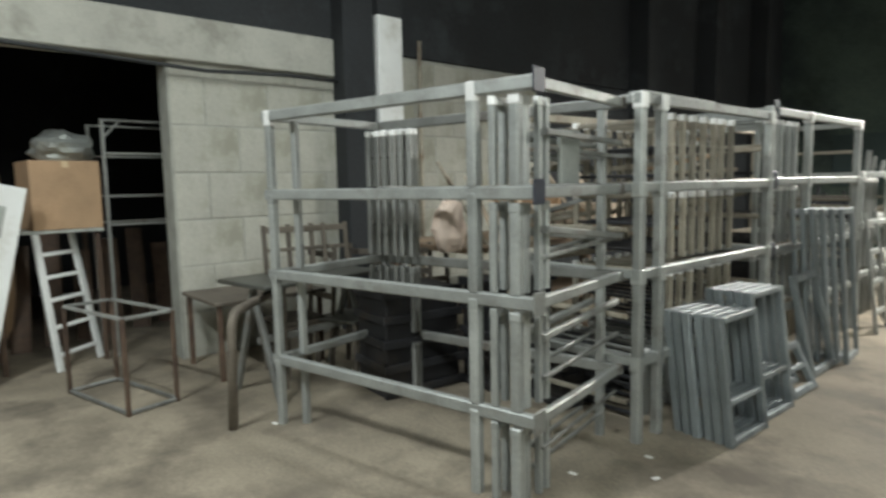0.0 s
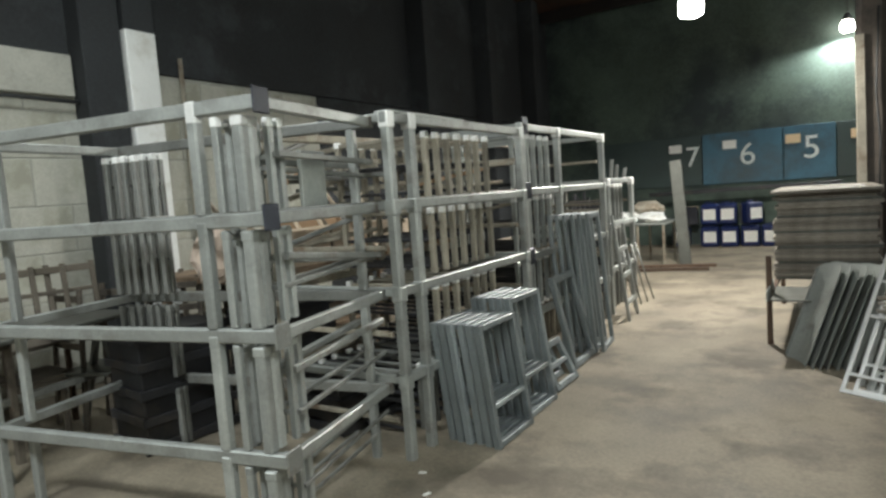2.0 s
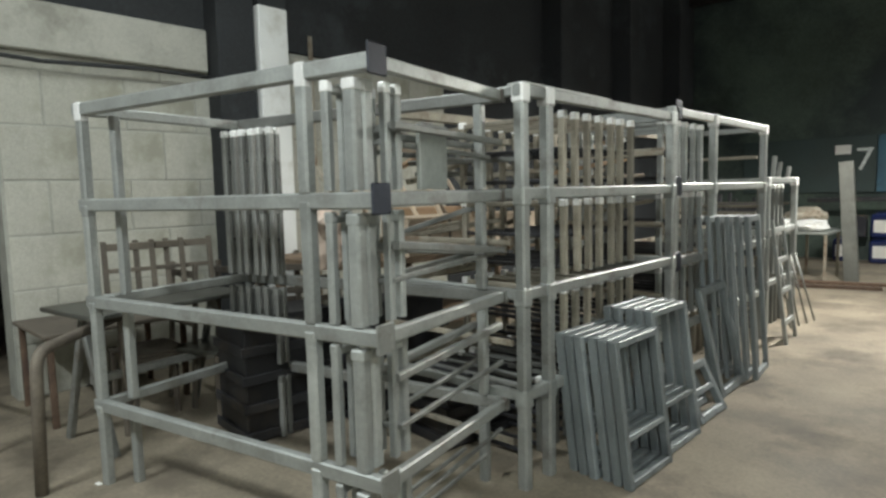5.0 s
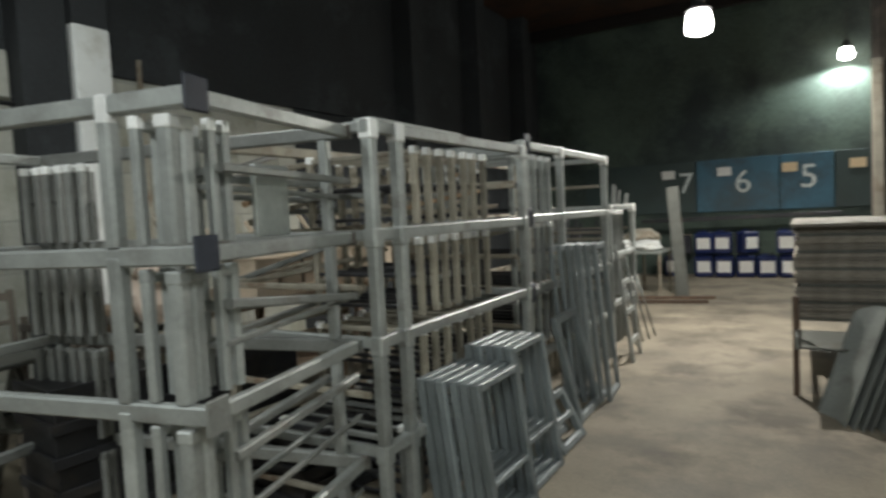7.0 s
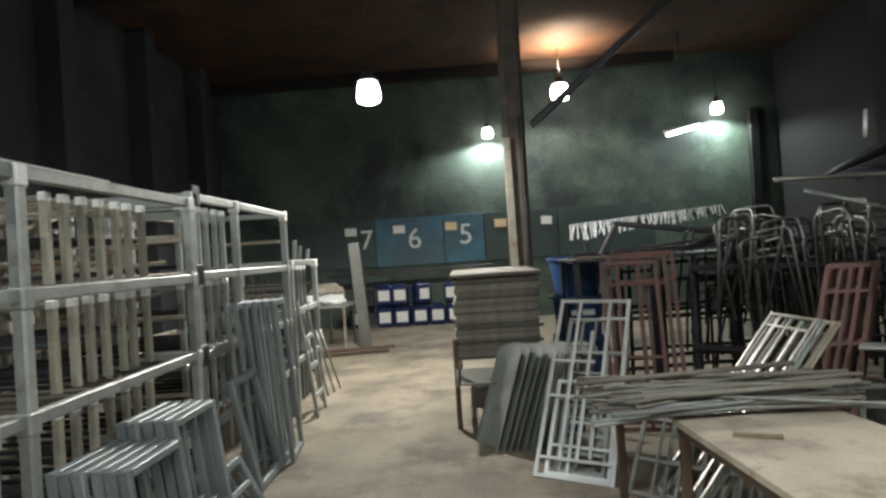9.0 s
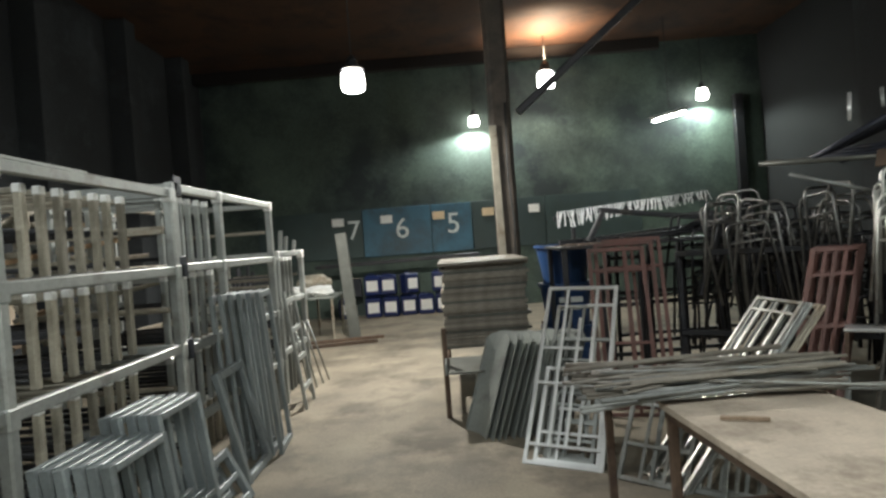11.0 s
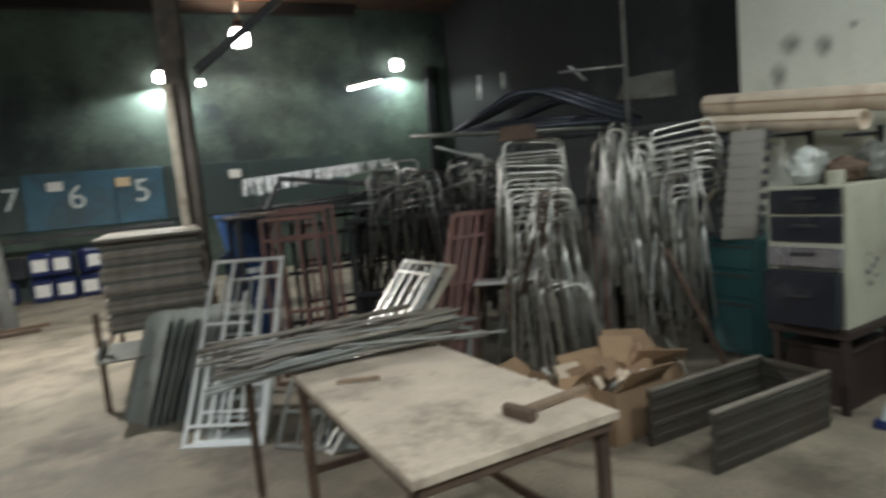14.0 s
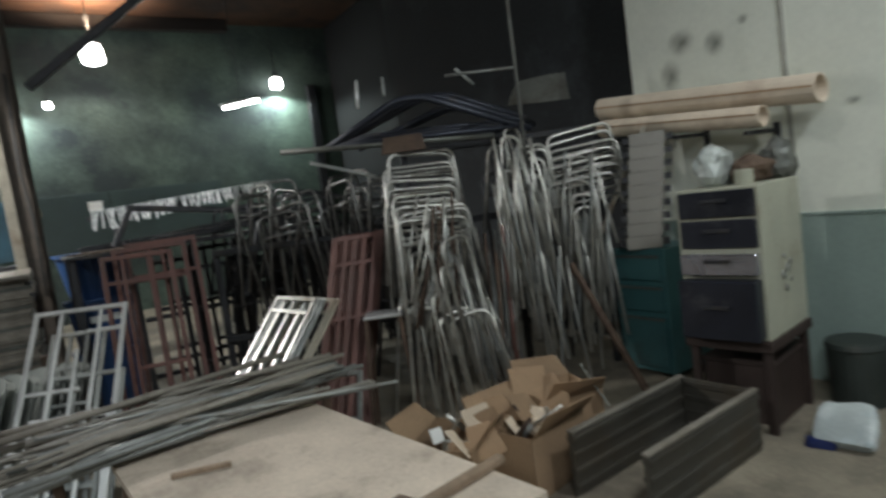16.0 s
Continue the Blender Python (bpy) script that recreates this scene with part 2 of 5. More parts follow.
def put(name, verts, faces, material, parent=None, label="", smooth=False):
    me = mesh_of(verts, faces, material, name)
    if smooth:
        for p in me.polygons:
            p.use_smooth = True
    ob = new(name, me)
    if parent is not None:
        ob.parent = parent
    if label:
        ob["label"] = label
    return ob


def section_basis(p, q, up):
    d = (q - p).normalized()
    u = Vector(up)
    if abs(d.dot(u)) > 0.95:
        u = Vector((0, 1, 0)) if abs(d.y) < 0.9 else Vector((1, 0, 0))
    s = d.cross(u).normalized()
    return d, s, s.cross(d).normalized()


def bar_geo(p, q, w, h, up=(0, 0, 1)):
    """A square-section tube with eased edges from p to q; w across, h along up."""
    p, q = Vector(p), Vector(q)
    d, s, u = section_basis(p, q, up)
    c = min(w, h) * 0.16
    a, b = w / 2, h / 2
    ring = [(a, b - c), (a - c, b), (-a + c, b), (-a, b - c), (-a, -b + c), (-a + c, -b), (a - c, -b), (a, -b + c)]
    verts = [e + s * x + u * y for e in (p, q) for x, y in ring]
    faces = [[i, (i + 1) % 8, 8 + (i + 1) % 8, 8 + i] for i in range(8)]
    faces += [list(range(7, -1, -1)), list(range(8, 16))]
    return verts, faces


def bar(name, p, q, w, h, material, parent, label="", up=(0, 0, 1)):
    v, f = bar_geo(p, q, w, h, up)
    return put(name, v, f, material, parent, label)


def rod_geo(pts, r, n=7):
    pts = [Vector(p) for p in pts]
    verts, faces = [], []
    side = None
    for i, p in enumerate(pts):
        d = (pts[min(i + 1, len(pts) - 1)] - pts[max(i - 1, 0)]).normalized()
        if side is None:
            side = d.orthogonal().normalized()
        side = (side - d * side.dot(d)).normalized()
        u = d.cross(side)
        for k in range(n):
            a = 2 * math.pi * k / n
            verts.append(p + side * (r * math.cos(a)) + u * (r * math.sin(a)))
    for i in range(len(pts) - 1):
        for k in range(n):
            faces.append([i * n + k, i * n + (k + 1) % n, (i + 1) * n + (k + 1) % n, (i + 1) * n + k])
    faces.append(list(range(n - 1, -1, -1)))
    faces.append([(len(pts) - 1) * n + k for k in range(n)])
    return verts, faces


def rod(name, pts, r, material, parent, label="", n=7):
    v, f = rod_geo(pts, r, n)
    return put(name, v, f, material, parent, label, smooth=True)


def bend(a, corner, b, radius=0.05, steps=4):
    """Points that round off the corner between a and b."""
    a, c, b = Vector(a), Vector(corner), Vector(b)
    p, q = c + (a - c).normalized() * radius, c + (b - c).normalized() * radius
    return [p * (1 - t) ** 2 + c * 2 * t * (1 - t) + q * t * t for t in [i / steps for i in range(steps + 1)]]


def slab_geo(lo, hi, ease=0.006):
    """A box with bevelled edges between two corners."""
    bm = bmesh.new()
    bmesh.ops.create_cube(bm, size=1)
    lo, hi = Vector(lo), Vector(hi)
    for v in bm.verts:
        v.co = Vector([(lo[i] + hi[i]) / 2 + v.co[i] * (hi[i] - lo[i]) for i in range(3)])
    if ease:
        bmesh.ops.bevel(bm, geom=list(bm.edges), offset=ease, segments=1, affect="EDGES")
    bm.verts.index_update()
    v = [x.co.copy() for x in bm.verts]
    f = [[x.index for x in y.verts] for y in bm.faces]
    bm.free()
    return v, f


def slab(name, lo, hi, material, parent=None, label="", ease=0.006):
    v, f = slab_geo(lo, hi, ease)
    return put(name, v, f, material, parent, label)


def sheet_geo(corners, thick):
    """A flat plate from four corners, with thickness."""
    c = [Vector(p) for p in corners]
    n = (c[1] - c[0]).cross(c[3] - c[0]).normalized() * thick
    v = c + [p + n for p in c]
    f = [[3, 2, 1, 0], [4, 5, 6, 7]] + [[i, (i + 1) % 4, 4 + (i + 1) % 4, 4 + i] for i in range(4)]
    return v, f


def plate(name, corners, thick, material, parent=None, label=""):
    v, f = sheet_geo(corners, thick)
    return put(name, v, f, material, parent, label)


def lathe_geo(profile, n=20):
    verts = [Vector((r * math.cos(2 * math.pi * k / n), r * math.sin(2 * math.pi * k / n), z)) for r, z in profile for k in range(n)]
    faces = [[i * n + k, i * n + (k + 1) % n, (i + 1) * n + (k + 1) % n, (i + 1) * n + k] for i in range(len(profile) - 1) for k in range(n)]
    faces += [list(range(n - 1, -1, -1)), [(len(profile) - 1) * n + k for k in range(n)]]
    return verts, faces


def lathe(name, profile, material, parent, label="", n=20):
    v, f = lathe_geo(profile, n)
    return put(name, v, f, material, parent, label, smooth=False)


def plane_frame(origin, right, up):
    """A pose whose x runs along right and z along up, from origin."""
    o, x, z = Vector(origin), Vector(right).normalized(), Vector(up).normalized()
    y = z.cross(x).normalized()
    z = x.cross(y)
    return Matrix(((x.x, y.x, z.x, o.x), (x.y, y.y, z.y, o.y), (x.z, y.z, z.z, o.z), (0, 0, 0, 1)))


rng = random.Random(7)

# ---- the hall ----
def structure(ob, label, category):
    return tagged(ob, label, category, kind="structure")


floor = structure(slab("floor", (-11, -5, -0.2), (9, 15.6, 0), CONCRETE_FLOOR, ease=0), "worn dusty concrete floor with stains", "floor")
structure(slab("ceiling", (-11, -5, 5.75), (9, 15.6, 5.95), WOOD_CEILING, ease=0), "dark brown timber ceiling lit in patches", "ceiling")
structure(slab("wall_north", (-11, 15.06, 0), (9, 15.4, 5.75), GREEN_WALL, ease=0), "grimy green end wall under lamps", "wall")
# unseen wall, added to close the hall to the south
structure(slab("wall_south", (-11, -5.2, 0), (9, -4.9, 5.75), DARK_WALL, ease=0), "unseen dark wall closing the workshop's south end", "wall")
# the side room's lack of light is put into this wall's colour
structure(slab("wall_outer_west", (-11.2, -5, 0), (-10.9, 15.6, 5.75), DARK_WALL, ease=0), "side room wall with the room's darkness in its colour", "wall")
structure(slab("wall_upper_west", (-6.02, -5, 3.02), (-5.74, 15.06, 5.75), DARK_WALL, ease=0), "dark upper wall above concrete blocks", "wall")
structure(slab("wall_dark_west", (-6.0, 6.6, 0), (-5.72, 15.06, 3.0), DARK_WALL, ease=0), "dark side wall behind stored frames", "wall")
structure(slab("wall_east", (4.78, -5, 0), (5.0, 4.55, 5.75), CREAM, ease=0), "cream painted side wall with smudges", "wall")
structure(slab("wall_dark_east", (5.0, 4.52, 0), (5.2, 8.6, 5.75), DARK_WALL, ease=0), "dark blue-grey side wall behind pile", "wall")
# these two walls get their darkness from colour, not from missing light
structure(slab("wall_return_east", (5.2, 8.4, 0), (7.1, 8.6, 5.75), BLACK_WALL, ease=0), "return wall with its shade coloured black", "wall")
structure(slab("wall_far_east", (7.1, 8.4, 0), (7.3, 15.1, 5.75), BLACK_WALL, ease=0), "far side wall with its shade coloured black", "wall")
structure(slab("wall_dado", (4.772, -5, 0), (4.786, 4.53, 1.085), SAGE, ease=0.002), "sage green painted lower wall band", "wall")
for y in (3.37, 2.24, 1.1):
    structure(slab("trim", (4.768, y - 0.012, 1.10), (4.79, y + 0.012, 5.74), PLASTER, ease=0.002), "thin grey joint strip on cream wall", "joint strip")
structure(slab("trim", (4.765, -4, 1.082), (4.79, 3.45, 1.10), SAGE, ease=0.002), "dark green edge of painted band", "painted edge")

# concrete block wall on the west side, with pier, post and opening
wall_w = structure(slab("wall_west", (-5.98, 1.68, 0), (-5.735, 6.6, 3.0), MORTAR, ease=0), "grey concrete block wall with mortar joints", "wall")
lintel = structure(slab("lintel", (-5.95, -4.9, 2.68), (-5.66, 3.34, 3.06), PLASTER, ease=0.012), "pale concrete lintel beam over opening", "lintel")
pier = structure(slab("column", (-5.75, 3.36, 0), (-5.5, 3.74, 5.74), DARK_WALL, ease=0.012), "dark concrete column against block wall", "column")
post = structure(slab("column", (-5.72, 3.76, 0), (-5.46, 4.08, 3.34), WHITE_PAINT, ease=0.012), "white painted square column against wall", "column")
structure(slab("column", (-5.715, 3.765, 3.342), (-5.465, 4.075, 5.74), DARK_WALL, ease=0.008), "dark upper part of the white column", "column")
structure(slab("wall_pier", (-5.99, -4.9, 0), (-5.7, -1.2, 2.67), PLASTER, ease=0.01), "plain concrete pier beside opening", "wall")

for y in (8.9, 11.2, 13.4):
    structure(slab("column", (-5.74, y, 0), (-5.38, y + 0.34, 5.74), DARK_WALL, ease=0.012), "dark pilaster against side wall", "column")

# the dark roof timbers
for y in (2.5, 5.6, 9.6, 14.75):
    structure(slab("roof_beam", (-5.7, y - 0.09, 5.5), (4.75, y + 0.09, 5.745), BLACK_TIMBER, ease=0.01), "dark timber roof beam under ceiling", "beam")
brace = structure(bar("roof_brace", (0.9, 9.45, 3.28), (3.7, 9.45, 5.55), 0.10, 0.10, BLACK_STEEL, None), "dark diagonal brace from pillar to roof", "brace")

# the pillar beside the aisle
pillar = thing("pillar", "dark steel pillar with paler timber cladding strip", "pillar", kind="structure")
bar("shaft", (0.63, 9.5, 0), (0.65, 9.5, 5.745), 0.30, 0.30, PILLAR_PAINT, pillar)
bar("cladding", (0.54, 9.33, 0.9), (0.52, 9.33, 3.1), 0.10, 0.03, STEEL_TAN, pillar, "paler timber strip", up=(0, 1, 0))
rod("cable", [(0.70, 9.33, 1.0), (0.72, 9.32, 1.8), (0.68, 9.32, 2.4), (0.71, 9.33, 3.4)], 0.012, DARK_RUBBER, pillar)

# north wall: painted boards, numerals, papers
for x0, x1, m in ((-4.6, -2.2, GREEN_PANEL), (-2.18, -0.62, BLUE_PANEL), (-0.6, 0.32, BLUE_PANEL), (0.34, 2.0, GREEN_PANEL), (2.02, 4.2, GREEN_PANEL)):
    structure(slab("wall_panel", (x0, 15.0, 1.34), (x1, 15.055, 2.44), m, ease=0.006), "faded painted board on the end wall", "wall panel")
structure(slab("wall_post", (6.42, 14.9, 0), (6.62, 15.05, 4.4), BLACK_STEEL, ease=0.01), "black post on the end wall", "post")
structure(bar("ledge_beam", (-3.2, 14.35, 1.2), (0.4, 14.35, 1.25), 0.1, 0.08, BLACK_STEEL, None), "dark steel ledge beam in front of drums", "beam")


def numeral(text, x, z, size):
    cu = bpy.data.curves.new("numeral", "FONT")
    cu.body, cu.size, cu.extrude, cu.align_x, cu.align_y = text, size, 0.004, "CENTER", "CENTER"
    cu.materials.append(CHALK)
    ob = new("painted_numeral", cu)
    ob.matrix_world = pose(x, 14.99, z, 90, 0, 0)
    tagged(ob, "hand-painted white numeral on the board", "numeral", "painted numerals")


numeral("7", -2.39, 1.96, 0.62)
numeral("6", -1.28, 1.93, 0.66)
numeral("5", -0.10, 1.96, 0.66)
for x, w, m in ((-2.75, 0.27, WHITE_PAPER), (-1.63, 0.27, WHITE_PAPER), (-0.43, 0.27, TAN_PAPER), (0.71, 0.27, TAN_PAPER), (1.76, 0.24, WHITE_PAPER)):
    tagged(slab("paper_notice", (x - w / 2, 14.985, 2.09), (x + w / 2, 14.996, 2.27), m, ease=0), "small paper notice pinned on the board", "notice", "notices on the end wall")


# ---- lamps ----
def bulb_lamp(x, y, z, r, label, drop=0.0):
    ob = thing("work_lamp", label, "lamp", pose(x, y, z), "workshop lamps")
    lathe("bulb", [(r * 0.5, -r), (r * 0.88, -r * 0.85), (r, -r * 0.5), (r * 0.92, r * 0.4), (r * 0.7, r * 0.8), (r * 0.3, r)], LAMP_GLASS, ob, "glowing bulb", 14)
    lathe("holder", [(r * 0.5, r * 0.95), (r * 0.5, r * 1.6), (r * 0.2, r * 2)], BLACK_STEEL, ob, n=10)
    # added disc that keeps the bulb's light off the wall above
    lathe("shade", [(r * 1.0, r * 0.8), (r * 1.0, r * 0.86), (r * 0.6, r * 1.15), (r * 0.55, r * 1.05)], BLACK_STEEL, ob, "dark shade added to block upward light", 16)
    if drop:
        rod("cable", [(0, 0, r * 1.9), (0, 0, drop)], 0.008, DARK_RUBBER, ob)
    return ob


bulb_lamp(-1.23, 8.55, 3.66, 0.15, "bright white bulb hanging on cable", 2.08)
bulb_lamp(2.06, 13.9, 4.81, 0.19, "bright white bulb below timber ceiling", 0.93)
bulb_lamp(0.53, 14.8, 4.23, 0.12, "bright bulb fixed at the end wall", 1.46)
bulb_lamp(1.28, 14.8, 4.1, 0.07, "small bulb beside the pillar", 1.64)
bulb_lamp(5.65, 14.75, 4.42, 0.13, "bright bulb on the green end wall", 1.32)
tube = thing("tube_lamp", "fluorescent tube lamp hanging below the roof", "lamp", Matrix(), "workshop lamps")
bar("housing", (3.95, 13.1, 3.68), (4.85, 13.7, 3.93), 0.12, 0.05, WHITE_PAINT, tube)
rod("glass_tube", [(3.98, 13.1, 3.62), (4.83, 13.68, 3.86)], 0.035, TUBE_GLASS, tube, "glowing tube")
rod("cable", [(4.4, 13.4, 3.8), (4.4, 13.4, 5.74)], 0.008, DARK_RUBBER, tube)
# fittings added out of view where the overhead lights hang
for x, y, z in ((0.2, -0.2, 4.42), (-3.0, -1.2, 4.42), (-3.6, 2.9, 4.42), (3.5, 0.3, 4.42)):
    lamp = thing("ceiling_lamp", "unseen lamp fitting added at an overhead light", "lamp", pose(x, y, z), "workshop lamps")
    slab("housing", (-0.6, -0.08, 0.0), (0.6, 0.08, 0.06), WHITE_PAINT, lamp)
    for sx in (-0.5, 0.5):
        rod("cable", [(sx, 0, 0.06), (sx, 0, 1.32)], 0.006, DARK_RUBBER, lamp)

# ---- stacked steel frames on the west side of the aisle ----
def storage_frame(m, length, depth, height, material, label, group, post_at=(0.33, 1.0), rail=0.07, plates=True, side_rails=True):
    """A welded tube frame: four long rails at the top, posts below; x runs to the left along the front, y into depth."""
    ob = thing("storage_rack", label, "rack", m, group)
    h = height
    bar("front_rail", (0, 0, h - rail / 2), (length, 0, h - rail / 2), 0.045, rail, material, ob)
    bar("back_rail", (0, depth, h - rail / 2), (length, depth, h - rail / 2), 0.045, rail, material, ob)
    if side_rails:
        bar("side_rail", (0.02, 0.03, h - rail / 2), (0.02, depth - 0.03, h - rail / 2), 0.04, rail, material, ob)
        bar("side_rail", (length - 0.02, 0.03, h - rail / 2), (length - 0.02, depth - 0.03, h - rail / 2), 0.04, rail, material, ob)
    for x in (post_at[0], length - 0.03):
        for y in (0.03, depth - 0.03):
            bar("post", (x, y, 0), (x, y, h - rail), 0.05, 0.05, material, ob, up=(0, 1, 0))
            slab("cap", (x - 0.03, y - 0.03, h - rail - 0.045), (x + 0.03, y + 0.03, h - rail + 0.001), CAP, ob, "welded collar, glint-white on the topmost frames", ease=0.008)
    if plates:
        slab("end_plate", (-0.012, -0.055, h - rail - 0.015), (-0.002, 0.055, h + 0.03), NAVY_STEEL, ob, "dark end plate")
    return ob


def leg_frame(m, width, height, material, label, group, w=0.045, bars=(0.52,), cap=None):
    """An upside-down U of square tube with a cross bar."""
    ob = thing("leg_trestle", label, "trestle", m, group)
    for x in (0, width):
        bar("leg", (x, 0, 0), (x, 0, height - 0.04), w, w, material, ob, up=(0, 1, 0))
        slab("cap", (x - w * 0.55, -w * 0.55, height - 0.045), (x + w * 0.55, w * 0.55, height), cap or CAP, ob, "zinc corner", ease=0.006)
    bar("top_bar", (w / 2, 0, height - 0.03), (width - w / 2, 0, height - 0.03), 0.03, 0.03, material, ob)
    for k in bars:
        bar("cross_bar", (w / 2, 0, height * k), (width - w / 2, 0, height * k), 0.022, 0.022, BLACK_STEEL, ob)
    return ob


# stack A: turned a little from the aisle
A_RIGHT, A_LEFT = Vector((-1.82, 2.02, 0)), Vector((-3.71, 1.64, 0))
a_dir = (A_LEFT - A_RIGHT).normalized()
A_YAW = math.degrees(math.atan2(a_dir.y, a_dir.x))
# x to the left, y into the depth: a mirrored frame, so start at the left end and count x towards the aisle
A0 = Matrix.Translation(A_LEFT) @ Matrix.Rotation(math.atan2(-a_dir.y, -a_dir.x), 4, "Z")
A_LEN = (A_LEFT - A_RIGHT).length
LEVELS = (0.0, 0.47, 1.03, 1.54)
TOPS = (0.47, 1.03, 1.54, 2.03)
first_leg = {}
for lev, (z0, z1) in enumerate(zip(LEVELS, TOPS)):
    m = A0 @ pose(0, 0, z0 + 0.001)
    ob = thing("storage_rack", "grey galvanised tube frame, stacked four high", "rack", m, "stacked frames")
    h, rail, d = z1 - z0 - 0.002, 0.065, 1.02
    bar("front_rail", (-0.03, 0, h - rail / 2), (A_LEN, 0, h - rail / 2), 0.045, rail, STEEL, ob)
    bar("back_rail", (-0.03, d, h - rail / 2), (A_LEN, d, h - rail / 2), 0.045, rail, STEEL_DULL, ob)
    for x in (0.0, A_LEN - 0.025):
        bar("side_rail", (x, 0.024, h - rail / 2), (x, d - 0.024, h - rail / 2), 0.04, rail - 0.01, STEEL, ob)
    for x, y, w in ((0.02, 0.0, 0.05), (0.14, 0.10, 0.045), (A_LEN - 0.35, 0.0, 0.055), (A_LEN - 0.14, d, 0.05), (0.03, d, 0.05), (0.9, d, 0.05)):
        bar("post", (x, y, 0), (x, y, h - rail), w, w, STEEL, ob, up=(0, 1, 0))
        if y == 0.0:
            # only the topmost collars carry the painted glint
            slab("collar", (x - 0.028, y - 0.028, h - rail - 0.03), (x + 0.028, y + 0.024, h + (0.004 if lev == 3 else -0.03)), CAP if lev == 3 else STEEL, ob, "welded collar, glint-white on the topmost frames", ease=0.008)
    slab("end_plate", (A_LEN + 0.002, -0.055, h - rail - 0.02), (A_LEN + 0.010, 0.055, h + 0.03), NAVY_STEEL if lev > 1 else STEEL_DULL, ob, "end plate")
    # narrow leg pieces nested under the front rail's end and along the back rail
    hh = h - rail - 0.012
    front = ((0.11, 0.0, 0.036, 0.09), (0.235, 0.0, 0.055, 0.06), (0.17, 0.13, 0.032, 0.06), (0.26, 0.16, 0.036, 0.07))
    for k, (dx, y, w, gap) in enumerate(front):
        lm = A0 @ pose(A_LEN - 0.35 + dx, y + 0.004, z0 + 0.004, 0, 0, 90)
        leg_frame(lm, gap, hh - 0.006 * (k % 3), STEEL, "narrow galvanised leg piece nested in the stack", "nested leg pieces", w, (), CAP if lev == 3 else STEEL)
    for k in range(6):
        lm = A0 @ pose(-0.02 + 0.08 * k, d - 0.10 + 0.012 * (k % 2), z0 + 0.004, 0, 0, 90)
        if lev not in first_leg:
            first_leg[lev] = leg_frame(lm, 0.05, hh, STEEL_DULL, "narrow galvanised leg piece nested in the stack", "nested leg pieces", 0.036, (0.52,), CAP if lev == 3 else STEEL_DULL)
        else:
            copy_thing(first_leg[lev], lm)
    if lev == 3:
        pn = thing("infill_panel", "grey sheet panel standing in the stack", "metal panel", A0 @ pose(A_LEN - 0.08, 0.40, z0 + 0.004), "infill panels")
        slab("sheet", (-0.03, 0.0, 0), (-0.01, 0.22, hh * 0.62), SHEET, pn, ease=0.003)
        slab("edge", (-0.035, 0.0, hh * 0.62), (-0.005, 0.22, hh * 0.62 + 0.02), STEEL, pn, ease=0.003)
    # open flat frames that rest across the side, one arm of each higher than the other
    for dz, x0, rise, w in (((0.24, -0.05, 0.05, 0.018), (0.12, -0.12, 0.03, 0.018)), ((0.33, -0.05, 0.04, 0.035), (0.13, -0.04, 0.05, 0.022)), ((0.30, -0.03, -0.10, 0.035), (0.16, -0.06, 0.03, 0.022)), ((0.25, -0.03, -0.02, 0.03), (0.19, -0.10, -0.03, 0.022)))[lev]:
        r_ob = thing("loose_rail", "loose bent steel rail resting across the stack", "steel bar", A0 @ pose(A_LEN + x0, 0, z0 + dz), "loose rails")
        bar("arm", (-0.02, 0.16, 0), (0.0, d + 0.02, rise), w, w, STEEL_DULL, r_ob)
        bar("arm", (-0.18, 0.20, -0.02), (-0.15, d + 0.02, rise - 0.01), w, w, STEEL_DULL, r_ob)
        bar("cross_piece", (-0.03, 0.17, -0.001), (-0.17, 0.19, -0.019), w, w, STEEL_DULL, r_ob)

